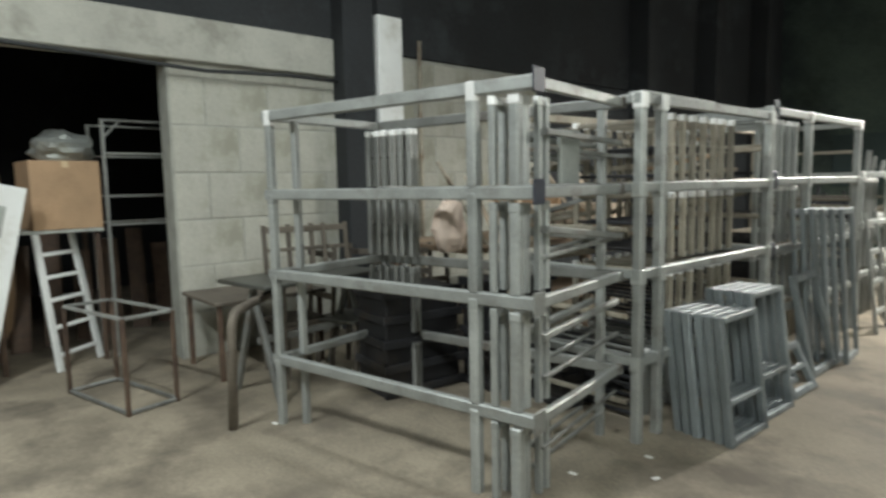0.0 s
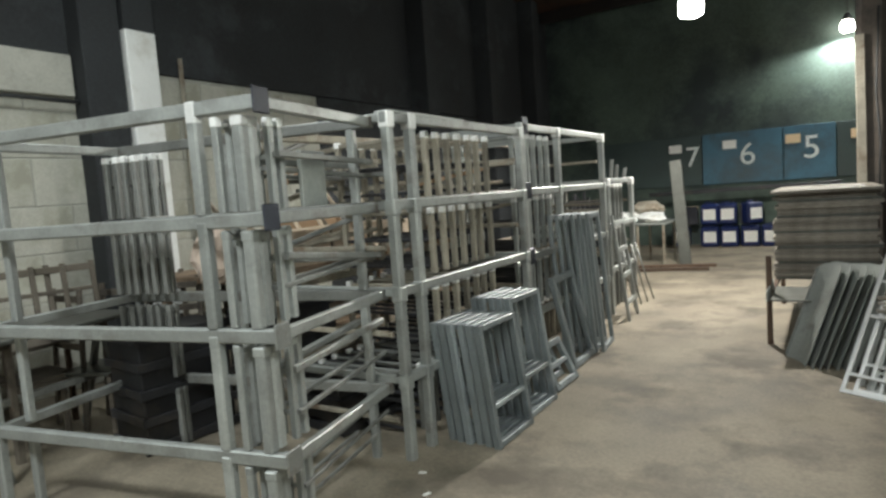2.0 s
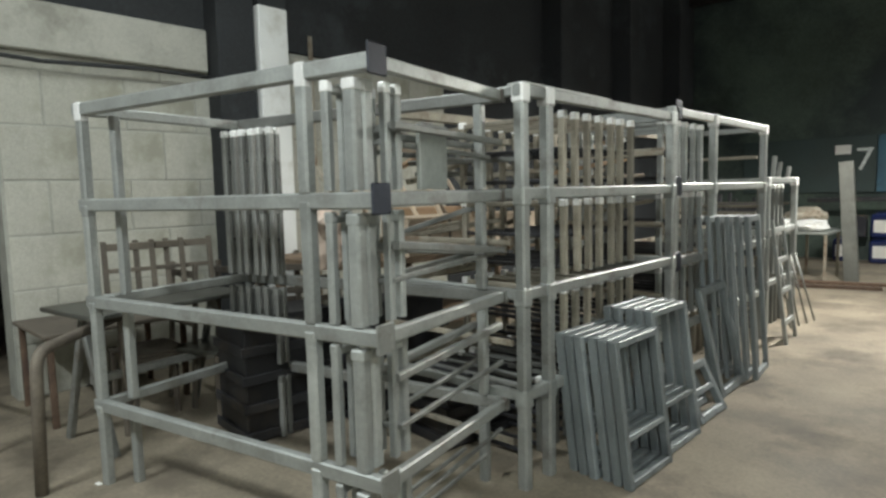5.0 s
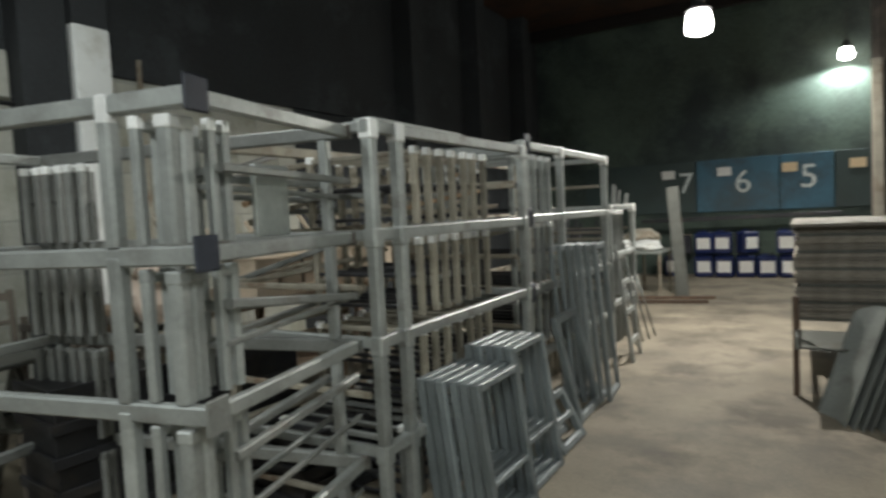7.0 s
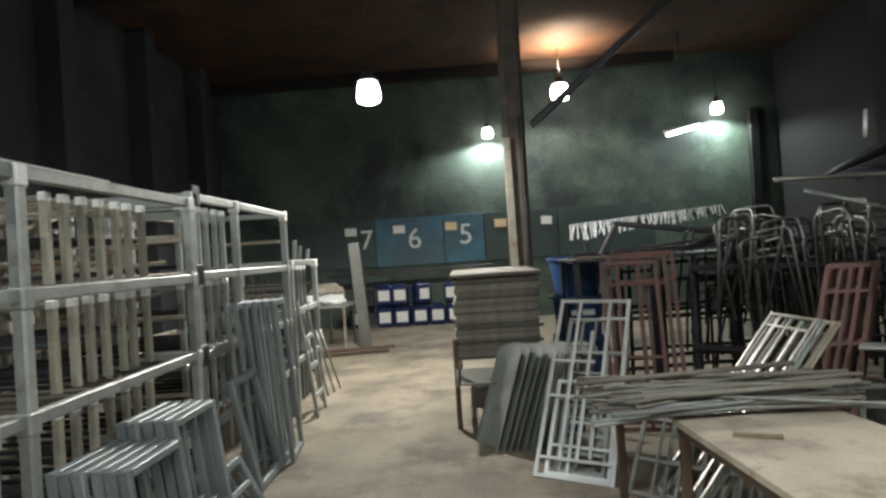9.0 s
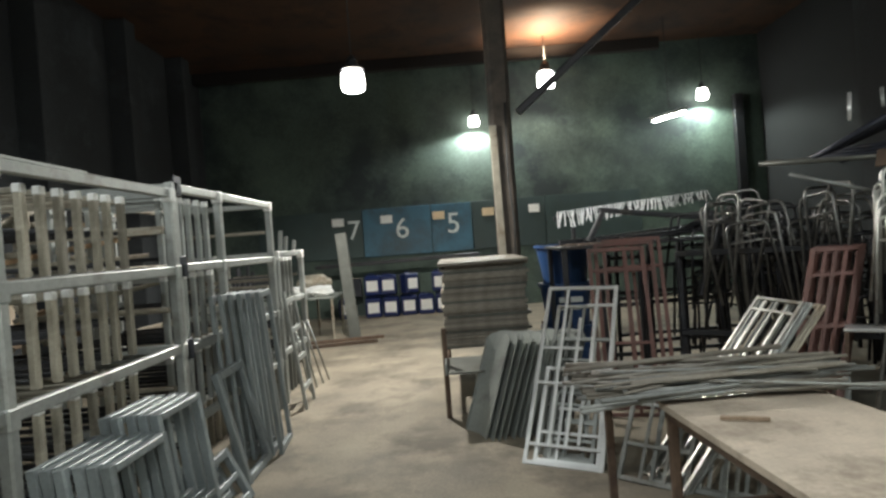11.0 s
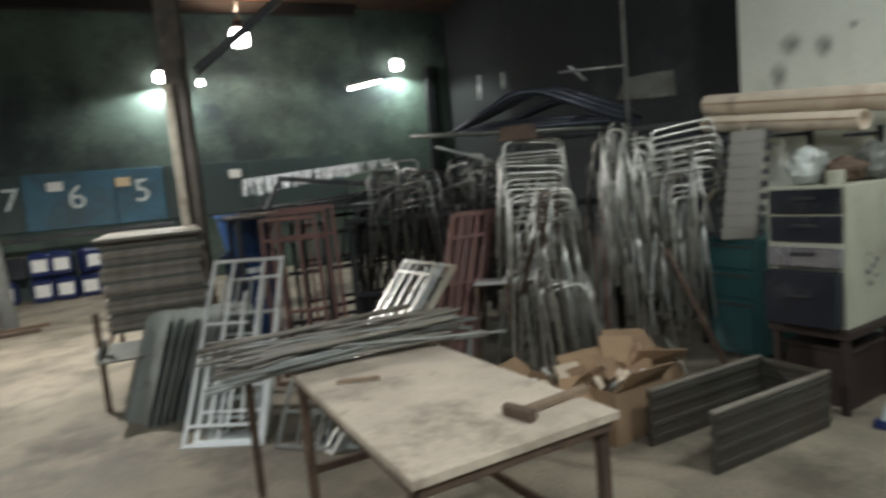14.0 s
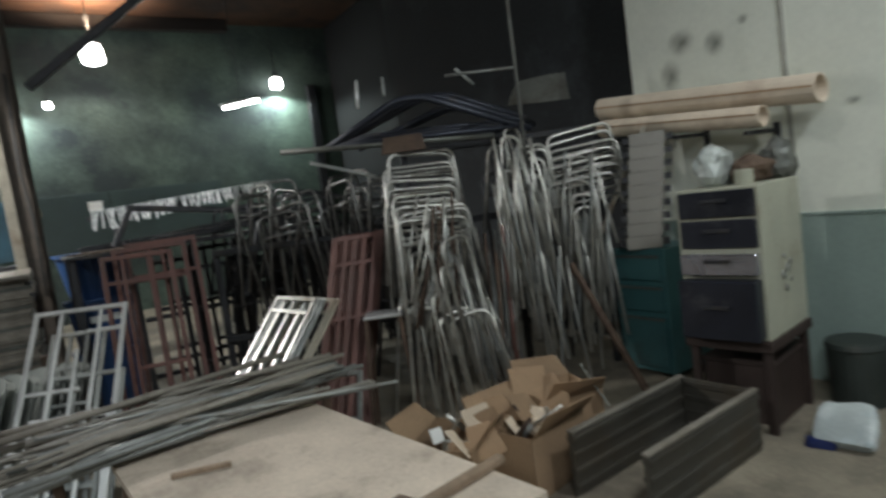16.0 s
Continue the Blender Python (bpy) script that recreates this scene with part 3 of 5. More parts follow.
# stacks B and C along the aisle
def aisle_stack(y0, y1, x_front, depth, tops, rods, material, label, group, plates=(), posts=None, rail_span=None):
    z0 = 0.0
    proto = {}
    for lev, z1 in enumerate(tops):
        h, rail = z1 - z0 - 0.002, 0.06
        ob = thing("storage_rack", label, "rack", pose(x_front, y0, z0 + 0.001), group)
        length = y1 - y0
        bar("front_rail", (0, 0, h - rail / 2), (0, length, h - rail / 2), 0.045, rail, material, ob)
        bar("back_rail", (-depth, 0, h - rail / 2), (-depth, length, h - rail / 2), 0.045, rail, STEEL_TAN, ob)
        for y in (0.03, length - 0.03):
            bar("side_rail", (-0.024, y, h - rail / 2), (-depth + 0.024, y, h - rail / 2), 0.04, rail - 0.008, material, ob)
            bar("side_rail", (-0.06, y, h * 0.45), (-depth + 0.06, y, h * 0.45), 0.03, 0.03, STEEL_TAN, ob)
        for y in (posts or (0.04, 0.26, length - 0.04)):
            bar("post", (0, y, 0), (0, y, h - rail), 0.06, 0.06, material, ob, up=(0, 1, 0))
            # painted glint on the top level, plain steel below
            slab("collar", (-0.036, y - 0.036, h - rail - 0.03), (0.036, y + 0.036, h + 0.004), CAP if lev == len(tops) - 1 else STEEL, ob, "welded collar, glint-white on the topmost frames", ease=0.008)
        for y in (0.04, length - 0.04):
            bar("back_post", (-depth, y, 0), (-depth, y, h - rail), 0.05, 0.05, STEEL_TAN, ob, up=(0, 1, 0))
        if lev in plates:
            slab("end_plate", (0.026, 0.02, h - rail - 0.03), (0.036, 0.14, h + 0.05), NAVY_STEEL, ob, "dark end plate")
        for n, (ya, yb, levels, inset, rm) in enumerate(rods):
            if lev not in levels:
                continue
            count = max(2, round((yb - ya) / 0.125))
            for k in range(count):
                y = ya + (yb - ya) * k / (count - 1) - y0 + rng.uniform(-0.015, 0.015)
                lm = pose(x_front - inset, y0 + y, z0 + 0.004, 0, 0, 180)
                key = (lev, rm.name)
                if key not in proto:
                    proto[key] = leg_frame(lm, 0.75, h - rail - 0.012, rm, "nested tube leg frame stored on edge in the stack", "nested leg frames", 0.04, (0.5, 0.08))
                else:
                    copy_thing(proto[key], lm)
        z0 = z1


aisle_stack(3.01, 4.86, -1.94, 1.0, (0.52, 1.04, 1.545, 2.045), ((3.62, 4.45, (1, 2, 3), 0.12, STEEL_TAN), (3.35, 4.5, (0,), 0.2, STEEL_DULL)), STEEL,
            "grey galvanised tube frame stacked along the aisle", "stacked frames")
aisle_stack(4.92, 7.16, -1.99, 1.0, (0.50, 1.00, 1.555, 2.10), ((4.98, 5.75, (1, 2, 3), 0.10, STEEL), (5.9, 6.9, (0, 1), 0.3, STEEL_TAN)), STEEL,
            "grey galvanised tube frame stacked along the aisle", "stacked frames", plates=(1, 2, 3), posts=(0.05, 0.85, 2.19))
aisle_stack(7.26, 8.36, -2.0, 0.9, (0.55, 1.08, 1.60), ((7.4, 8.2, (0, 1, 2), 0.1, STEEL_DULL),), STEEL,
            "short galvanised tube frame at the stack's end", "stacked frames", posts=(0.04, 1.06))

# ---- behind the stacks: tan frames, cartons and clutter ----
def carton(m, sx, sy, sz, material, label, group="cartons", open_top=False):
    ob = thing("carton", label, "box", m, group)
    if open_top:
        t = 0.006
        slab("side", (-sx / 2, -sy / 2, 0), (sx / 2, -sy / 2 + t, sz), material, ob, ease=0)
        slab("side", (-sx / 2, sy / 2 - t, 0), (sx / 2, sy / 2, sz), material, ob, ease=0)
        slab("side", (-sx / 2, -sy / 2 + t, 0), (-sx / 2 + t, sy / 2 - t, sz), material, ob, ease=0)
        slab("side", (sx / 2 - t, -sy / 2 + t, 0), (sx / 2, sy / 2 - t, sz), material, ob, ease=0)
        slab("base", (-sx / 2 + t, -sy / 2 + t, 0.001), (sx / 2 - t, sy / 2 - t, t), material, ob, ease=0)
        for sgn in (-1, 1):
            plate("flap", [(-sx / 2, sgn * sy / 2, sz), (sx / 2, sgn * sy / 2, sz), (sx / 2 - 0.03, sgn * (sy / 2 + sy * 0.28), sz + 0.10), (-sx / 2 + 0.02, sgn * (sy / 2 + sy * 0.26), sz + 0.13)], 0.004, material, ob, "bent open flap")
    else:
        slab("body", (-sx / 2, -sy / 2, 0), (sx / 2, sy / 2, sz), material, ob, ease=0.006)
        slab("tape", (-sx / 2 - 0.001, -0.025, sz - 0.06), (sx / 2 + 0.001, 0.025, sz + 0.0015), TAN_PAPER, ob, "parcel tape", ease=0)
    return ob


shelf = thing("work_bench", "dusty tan timber bench behind the stacks", "bench", pose(-4.2, 4.9, 0))
slab("bench_top", (-0.6, -1.6, 0.98), (0.6, 1.6, 1.03), BARE_WOOD, shelf)
for x in (-0.52, 0.52):
    for y in (-1.5, 0, 1.5):
        bar("leg", (x, y, 0), (x, y, 0.979), 0.07, 0.07, BARE_WOOD, shelf, up=(0, 1, 0))
slab("lower_shelf", (-0.55, -1.4, 0.42), (0.55, 1.4, 0.45), BARE_WOOD, shelf)
pinkish = carton(pose(-3.76, 4.26, 1.031, 0, 0, 3), 0.3, 0.86, 0.31, CARD_PALE, "pale pinkish cardboard carton on the bench")
for y in (-0.2, 0.06, 0.24):
    slab("slot", (0.1505, y, 0.08), (0.158, y + 0.025, 0.27), RUST, pinkish, "dark band", ease=0)
slab("slot", (0.1505, -0.42, 0.272), (0.16, 0.3, 0.295), CARD_PALE, pinkish, "folded rim", ease=0)
carton(pose(-4.45, 4.9, 1.031, 0, 0, -6), 0.5, 0.6, 0.36, CARD, "brown cardboard carton on the bench")
carton(pose(-4.1, 5.7, 1.031, 0, 0, 8), 0.55, 0.55, 0.28, CARD_PALE, "pale cardboard carton on the bench")


def lump(name, m, size, material, label, category, seed, group="", rough=0.3, square=1.0):
    """A crumpled soft lump."""
    bm = bmesh.new()
    bmesh.ops.create_icosphere(bm, subdivisions=3, radius=1)
    off = Vector((seed * 3.1, seed * 1.7, 0))
    for v in bm.verts:
        v.co = Vector([math.copysign(abs(c) ** square, c) for c in v.co])
        k = 1 + rough * noise.noise(v.co * 1.7 + off) + rough * 0.5 * noise.noise(v.co * 4.3 + off)
        v.co = Vector((v.co.x * size[0] * k, v.co.y * size[1] * k, max(-0.75, v.co.z * k) * size[2] + size[2] * 0.75))
    vs = [v.co.copy() for v in bm.verts]
    bm.verts.index_update()
    fs = [[v.index for v in f.verts] for f in bm.faces]
    bm.free()
    ob = put(name, vs, fs, material)
    ob.matrix_world = m
    return tagged(ob, label, category, group)


lump("foam_scrap", pose(-3.62, 3.08, 1.02), (0.08, 0.16, 0.25), PINK_CLOTH, "pale pink foam scrap on a bar", "foam", 4)

# black slatted blocks, added to darken the lower gaps of the stacks
for k, (x, y, sx, sy, h) in enumerate(((-2.75, 3.45, 0.5, 0.6, 0.44), (-2.7, 4.2, 0.5, 0.55, 0.40), (-3.75, 2.75, 0.5, 0.7, 0.8), (-3.3, 3.4, 0.4, 0.7, 0.85))):
    cr = thing("dark_crate", "added black slatted block for shade among the stacks", "crate", pose(x, y, 0.0, 0, 0, rng.uniform(-8, 8)), "dark crates")
    slab("core", (-sx / 2 + 0.03, -sy / 2 + 0.03, 0), (sx / 2 - 0.03, sy / 2 - 0.03, h - 0.02), BLACK_STEEL, cr)
    n = 5
    for i in range(n):
        z = 0.04 + (h - 0.08) * i / (n - 1)
        bar("slat", (sx / 2 - 0.02, -sy / 2, z), (sx / 2 - 0.02, sy / 2, z), 0.02, 0.06, BLACK_STEEL, cr)
        bar("slat", (-sx / 2, -sy / 2 + 0.02, z), (sx / 2 - 0.031, -sy / 2 + 0.02, z), 0.02, 0.06, BLACK_STEEL, cr)

# tan bundles of tubes on the upper levels behind the front posts
for k in range(34):
    y0 = rng.uniform(3.1, 5.2)
    z = rng.choice((1.06, 1.10, 1.15, 1.22, 1.30, 1.58, 1.63, 1.70, 1.78, 1.86)) + rng.uniform(0, 0.02)
    x = rng.uniform(-3.3, -2.75)
    ln = rng.uniform(0.5, 1.1)
    a = rng.uniform(-1.1, 1.1)
    ob = thing("loose_tube", "dusty tan steel tube lying on the stack", "steel bar", pose(x, y0, z), "loose tubes")
    bar("tube", (0, 0, 0), (-ln * math.sin(a), ln * math.cos(a), rng.uniform(-0.02, 0.28)), 0.035, 0.035, rng.choice((STEEL_TAN, STEEL_TAN, STEEL_DULL, CARD)), ob)
for k in range(9):
    y0 = 3.2 + 0.2 * k + rng.uniform(-0.04, 0.04)
    ob = thing("leaning_batten", "tan timber batten leaning on the bench", "batten", pose(-3.72, y0 + 0.35, 1.031), "leaning battens")
    bar("timber", (rng.uniform(-0.05, 0.05), 0, 0), (-0.35, rng.uniform(-0.25, 0.25), rng.uniform(0.5, 0.75)), 0.04, 0.03, CARD_PALE if k % 3 else STEEL_TAN, ob)

# block wall clutter behind stack A: chairs and brown rails
for k in range(5):
    cx, cy = -4.7 + 0.28 * (k % 3), 2.3 + 0.35 * k
    ch = thing("wooden_chair", "brown wooden chair stored by the wall", "chair", pose(cx, cy, 0, 0, 0, 20 * k), "stored chairs")
    for x in (-0.2, 0.2):
        bar("back_post", (x, 0.2, 0), (x * 0.95, 0.27, 1.05), 0.04, 0.03, DUSTY_BROWN, ch, up=(0, 1, 0))
        bar("leg", (x, -0.2, 0), (x, -0.2, 0.44), 0.04, 0.03, DUSTY_BROWN, ch, up=(0, 1, 0))
        bar("seat_rail", (x, -0.2, 0.42), (x, 0.21, 0.42), 0.03, 0.04, DUSTY_BROWN, ch)
    slab("seat", (-0.22, -0.23, 0.445), (0.22, 0.18, 0.47), SHEET_DARK if k % 2 else DUSTY_BROWN, ch)
    for z in (0.62, 0.8, 0.98):
        bar("slat", (-0.19, 0.235, z), (0.19, 0.235, z), 0.02, 0.05, DUSTY_BROWN, ch)

gt = thing("grey_table", "grey steel table behind the stack", "table", pose(-4.35, 2.15, 0, 0, 0, 8))
slab("top", (-0.35, -0.5, 0.84), (0.3, 0.6, 0.87), SHEET_DARK, gt)
for y in (-0.4, 0.5):
    bar("leg", (-0.3, y, 0), (0.0, y, 0.84), 0.05, 0.04, STEEL_DULL, gt, up=(0, 1, 0))
    bar("leg", (0.28, y, 0), (-0.02, y, 0.80), 0.05, 0.04, STEEL_DULL, gt, up=(0, 1, 0))
bar("stretcher", (0.0, -0.38, 0.42), (0.0, 0.48, 0.42), 0.04, 0.05, STEEL_DULL, gt)
for k in range(3):
    cr = thing("slatted_panel", "brown wooden slatted panel on the table", "panel", pose(-4.6 + 0.02 * k, 2.0 + 0.2 * k, 0.871, 0, 0, 80), "slatted panels")
    for x in (0, 0.3):
        bar("post", (x, 0, 0), (x, 0.05, 0.38), 0.035, 0.03, DUSTY_BROWN, cr, up=(0, 1, 0))
    bar("slat", (0.017, 0.04, 0.34), (0.283, 0.04, 0.34), 0.02, 0.05, DUSTY_BROWN, cr)
    bar("slat", (0.017, 0.025, 0.18), (0.283, 0.025, 0.18), 0.02, 0.03, DUSTY_BROWN, cr)

# ---- frames leaning against the stacks ----
def flat_frame(m, length, height, material, label, group, w=0.06, t=0.03, mids=(0.42,), verticals=()):
    """A rectangular frame standing on edge: x along its length, z up."""
    ob = thing("leaning_rack", label, "rack", m, group)
    for x in (w / 2, length - w / 2):
        bar("upright", (x, 0, 0), (x, 0, height), w, t, material, ob, up=(0, 1, 0))
    for z in (w / 2, height - w / 2):
        bar("cross_rail", (w, 0, z), (length - w, 0, z), t, w, material, ob)
    for k in mids:
        bar("middle_rail", (w, 0, height * k), (length - w, 0, height * k), t * 0.8, w * 0.8, material, ob)
    for k in verticals:
        bar("middle_bar", (length * k, 0, w), (length * k, 0, height - w), w * 0.7, t * 0.8, material, ob, up=(0, 1, 0))
    return ob


proto = None
for k in range(11):
    # two rows along the aisle, leaning towards the stack
    row = k // 6
    m = plane_frame((-1.53 - 0.066 * (k % 6) - 0.03 * row, 3.36 + 0.50 * row + 0.012 * (k % 3), 0.0), (0.02, 1, 0), (-0.12, 0.25, 1))
    if proto is None or k == 6:
        proto = flat_frame(m, 0.48, 0.755 if row == 0 else 0.83, STEEL_BLUE, "blue-grey steel rack in a leaning row", "leaning racks", 0.04, 0.05, (0.33,))
    else:
        copy_thing(proto, m)
flat_frame(plane_frame((-1.58, 4.46, 0.0), (0.02, 1, 0), (-0.5, 0, 1)), 0.42, 0.36, STEEL_BLUE, "low blue-grey box frame on the floor", "leaning frames", 0.05, 0.05, (0.5,))
flat_frame(plane_frame((-1.72, 4.50, 0.0), (0.02, 1, 0), (-0.5, 0, 1)), 0.42, 0.36, STEEL_BLUE, "low blue-grey box frame on the floor", "leaning frames", 0.05, 0.05, (0.5,))
flat_frame(plane_frame((-1.66, 5.05, 0.0), (-0.02, 1, 0), (-0.22, -0.10, 1)), 0.55, 0.80, STEEL_BLUE, "single blue-grey frame leaning on the stack", "leaning frames", 0.06, 0.05, ())
proto = None
for k in range(6):
    m = plane_frame((-1.60 - 0.062 * k, 5.66 - 0.03 * k, 0.0), (-0.10, 1, 0), (-0.07, -0.03, 1))
    if proto is None:
        proto = flat_frame(m, 0.46, 1.29, STEEL_BLUE, "tall blue-grey steel rack leaning on the stack", "tall leaning racks", 0.05, 0.034, ())
    else:
        copy_thing(proto, m)
# ladder-like bars at the end of the row
lad = thing("step_rack", "grey ladder-like frame at the stack's end", "steel frame", plane_frame((-1.72, 7.0, 0), (-0.05, 1, 0), (-0.12, -0.05, 1)))
for x in (0, 0.42):
    bar("side_rail", (x, 0, 0), (x, 0, 1.2), 0.05, 0.03, STEEL, lad, up=(0, 1, 0))
for z in (0.2, 0.5, 0.8, 1.1):
    bar("rung", (0.03, 0, z), (0.39, 0, z), 0.03, 0.05, STEEL, lad)
for k in range(4):
    prop = thing("leaning_bar", "thin steel bar leaning beside the stack", "steel bar", Matrix(), "leaning bars")
    rod("bar", [(-1.86 + 0.03 * k, 7.75 + 0.2 * k, 0), (-1.97, 7.7 + 0.2 * k, 0.75)], 0.011, STEEL_DULL, prop)

# ---- west opening with things before it ----
sl = thing("step_ladder", "white painted wooden ladder leaning by the opening", "ladder", plane_frame((-6.12, 0.77, 0), (-0.6, 0.75, 0), (-0.10, -0.12, 1)))
for x in (0, 0.48):
    bar("side_rail", (x + (0.04 if x == 0 else -0.04), 0, 1.2), (x, 0, 0), 0.06, 0.035, WHITE_PAINT, sl, up=(0, 1, 0))
for z in (0.14, 0.38, 0.62, 0.82, 1.02):
    bar("rung", (0.03, 0, z), (0.45, 0, z), 0.03, 0.035, WHITE_PAINT, sl)
wd = thing("white_board", "white painted panel leaning beside the ladder", "panel", plane_frame((-5.93, -0.14, 0.095), (-0.12, 1, -0.23), (-0.02, 0.23, 1)))
slab("panel", (-0.1, -0.02, 0), (0.42, 0.02, 1.62), WHITE_PAINT, wd)
for z in (0.4, 0.8, 1.2):
    slab("groove", (-0.02, -0.024, z), (0.3, -0.019, z + 0.25), SHEET, wd, "recessed field", ease=0)
cube = thing("cube_stand", "thin rusty cube stand on the floor", "stand", plane_frame((-4.55, 0.92, 0), (-0.93, -0.22, 0), (0, 0, 1)))
for x in (0, 0.88):
    for y in (0, -0.36):
        bar("leg", (x, y, 0), (x, y, 0.68), 0.028, 0.028, RUST, cube, up=(0, 1, 0))
for z in (0.02, 0.68):
    for x in (0, 0.88):
        bar("rail", (x, -0.015, z), (x, -0.345, z), 0.025, 0.025, STEEL_DULL, cube)
    for y in (0, -0.36):
        bar("rail", (0.015, y, z), (0.865, y, z), 0.025, 0.025, STEEL_DULL, cube)
rackf = thing("shelf_rack", "thin grey rack with a shelf inside opening", "rack", pose(-6.3, 1.27, 0))
for x in (0, -0.6):
    for y in (0, 0.75):
        bar("post", (x, y, 0), (x, y, 2.2), 0.03, 0.03, STEEL_DULL, rackf, up=(0, 1, 0))
for z in (1.24, 1.50, 1.89, 2.19):
    for x in (0, -0.6):
        bar("rail", (x, 0.02, z), (x, 0.73, z), 0.022, 0.022, STEEL_DULL, rackf)
bar("brace", (0, 0.02, 2.05), (0, 0.14, 2.18), 0.02, 0.02, STEEL_DULL, rackf)
ped = thing("side_stand", "dark steel stand carrying a carton", "stand", pose(-6.55, 0.9, 0))
slab("top", (-0.35, -0.55, 1.19), (0.3, 0.32, 1.22), SHEET, ped)
for x in (-0.3, 0.25):
    for y in (-0.5, 0.27):
        bar("leg", (x, y, 0), (x, y, 1.19), 0.04, 0.04, RUST, ped, up=(0, 1, 0))
carton(pose(-6.52, 0.93, 1.221, 0, 0, 5), 0.5, 0.55, 0.60, CARD, "brown cardboard carton on a stand")
lump("sack", pose(-6.6, 1.0, 1.822), (0.24, 0.26, 0.16), SHEET, "grey sack on top of the carton", "sack", 2)
lump("sack", pose(-7.3, 0.2, 0.0), (0.4, 0.4, 1.35), CARD, "brown stuffed sack by the opening", "sack", 6)
for k in range(7):
    stb = thing("timber_board", "dark timber board leaning inside the opening", "board", pose(-7.0 - 0.1 * k, 0.3 + 0.3 * k, 0), "leaning boards")
    bar("board", (0, 0, 0), (-0.5, 0.1, 0.9 + 0.1 * (k % 3)), 0.18, 0.03, RUST, stb)
stand = thing("bent_stand", "rusty bent tube stand on the floor", "steel stand", pose(-3.82, 1.36, 0))
pts = [(0, 0, 0)] + bend((0, 0, 0), (0.02, 0.02, 0.76), (-0.5, 0.62, 0.80), 0.1) + [(-0.5, 0.62, 0.80)]
v, f = rod_geo(pts, 0.032, 8)
put("tube", v, f, DUSTY_BROWN, stand, smooth=True)
bar("foot", (-0.5, 0.62, 0), (-0.5, 0.62, 0.79), 0.05, 0.05, DUSTY_BROWN, stand, up=(0, 1, 0))
bx = thing("rusty_table", "rusty low table frame against block wall", "table", pose(-5.2, 2.0, 0))
for x in (-0.35, 0.35):
    for y in (-0.3, 0.6):
        bar("leg", (x, y, 0), (x, y, 0.62), 0.04, 0.04, RUST, bx, up=(0, 1, 0))
slab("top", (-0.4, -0.35, 0.62), (0.4, 0.65, 0.65), DUSTY_BROWN, bx)
rodw = structure(rod("conduit", [(-5.70, 4.50, 0), (-5.70, 4.50, 3.2)], 0.025, STEEL_TAN, None), "thin pale conduit up the block wall", "conduit")
cab = structure(rod("cable", [(-5.63, -2, 2.70), (-5.63, 0.5, 2.66), (-5.63, 2.0, 2.60), (-5.63, 2.8, 2.64), (-5.63, 3.34, 2.63)], 0.018, DARK_RUBBER, None), "black cable sagging along the lintel", "cable")

strip = thing("flat_strip", "flat steel strip lying on top of the stack", "steel bar", Matrix())
bar("strip", (-1.97, 3.05, 2.051), (-1.99, 3.95, 2.051), 0.10, 0.012, STEEL, strip)
for k, (y, h) in enumerate(((7.55, 0.22), (7.75, 0.16), (8.1, 0.12))):
    up_ = thing("short_stub", "short steel stub standing on the stack", "steel bar", pose(-2.02, y, 1.601), "short stubs")
    bar("tube", (0, 0, 0), (0.01, 0.03, h), 0.04, 0.03, STEEL_DULL, up_, up=(0, 1, 0))

# ---- far end ----
def drum(m):
    ob = thing("jerrycan", "blue plastic jerrycan with white label", "jerrycan", m, "blue jerrycans")
    v, f = slab_geo((-0.18, -0.15, 0), (0.18, 0.15, 0.44), 0.035)
    put("body", v, f, BLUE_DRUM, ob)
    slab("label", (-0.125, -0.156, 0.10), (0.125, -0.1505, 0.33), WHITE_PAPER, ob, "white paper label", ease=0)
    lathe("cap", [(0.035, 0.438), (0.035, 0.475), (0.03, 0.48)], DARK_RUBBER, ob, n=10).location = (0.09, 0, 0)
    bar("handle", (-0.12, 0, 0.465), (0.03, 0, 0.465), 0.035, 0.03, BLUE_DRUM, ob)
    return ob


d0 = drum(pose(-2.62, 14.7, 0.001))
for x in (-2.02, -1.62, -1.23, -0.84, -0.45):
    copy_thing(d0, pose(x, 14.62 + rng.uniform(0, 0.05), 0.001, 0, 0, rng.uniform(-8, 8)))
for x, a in ((-2.0, -3), (-1.66, 4), (-1.2, 40), (-0.5, 2)):
    copy_thing(d0, pose(x, 14.66, 0.485, 0, 0, a))
for x in (-2.45, -1.25):
    carton(pose(x, 14.75, 0.486, 0, 0, 4), 0.36, 0.3, 0.40, NAVY_ENAMEL, "dark carton among the jerrycans", "dark cartons")

ft = thing("side_table", "steel-legged table with white sacks at hall's end", "table", pose(-2.75, 11.9, 0))
slab("top", (-0.55, -0.5, 0.74), (0.5, 0.5, 0.78), SHEET, ft)
for x in (-0.5, 0.0, 0.45):
    for y in (-0.45, 0.45):
        bar("leg", (x, y, 0), (x, y, 0.739), 0.04, 0.04, STEEL_TAN, ft, up=(0, 1, 0))
for k, (x, y, s) in enumerate(((-0.25, -0.2, 0.26), (0.2, -0.25, 0.25), (-0.05, 0.2, 0.3))):
    lump("white_sack", pose(-2.75 + x, 11.9 + y, 0.78), (s, 0.28, 0.11), CARD_PALE if k == 2 else WHITE_PAINT, "dusty white sack lying on table", "sack", 3 + k, "white sacks")
lump("folded_cloth", pose(-2.7, 12.0, 0.93), (0.3, 0.25, 0.12), STEEL_TAN, "tan cloth bundle on top of sacks", "bundle", 9)
pl = thing("leaning_plank", "long dull grey plank leaning against the side table", "plank")
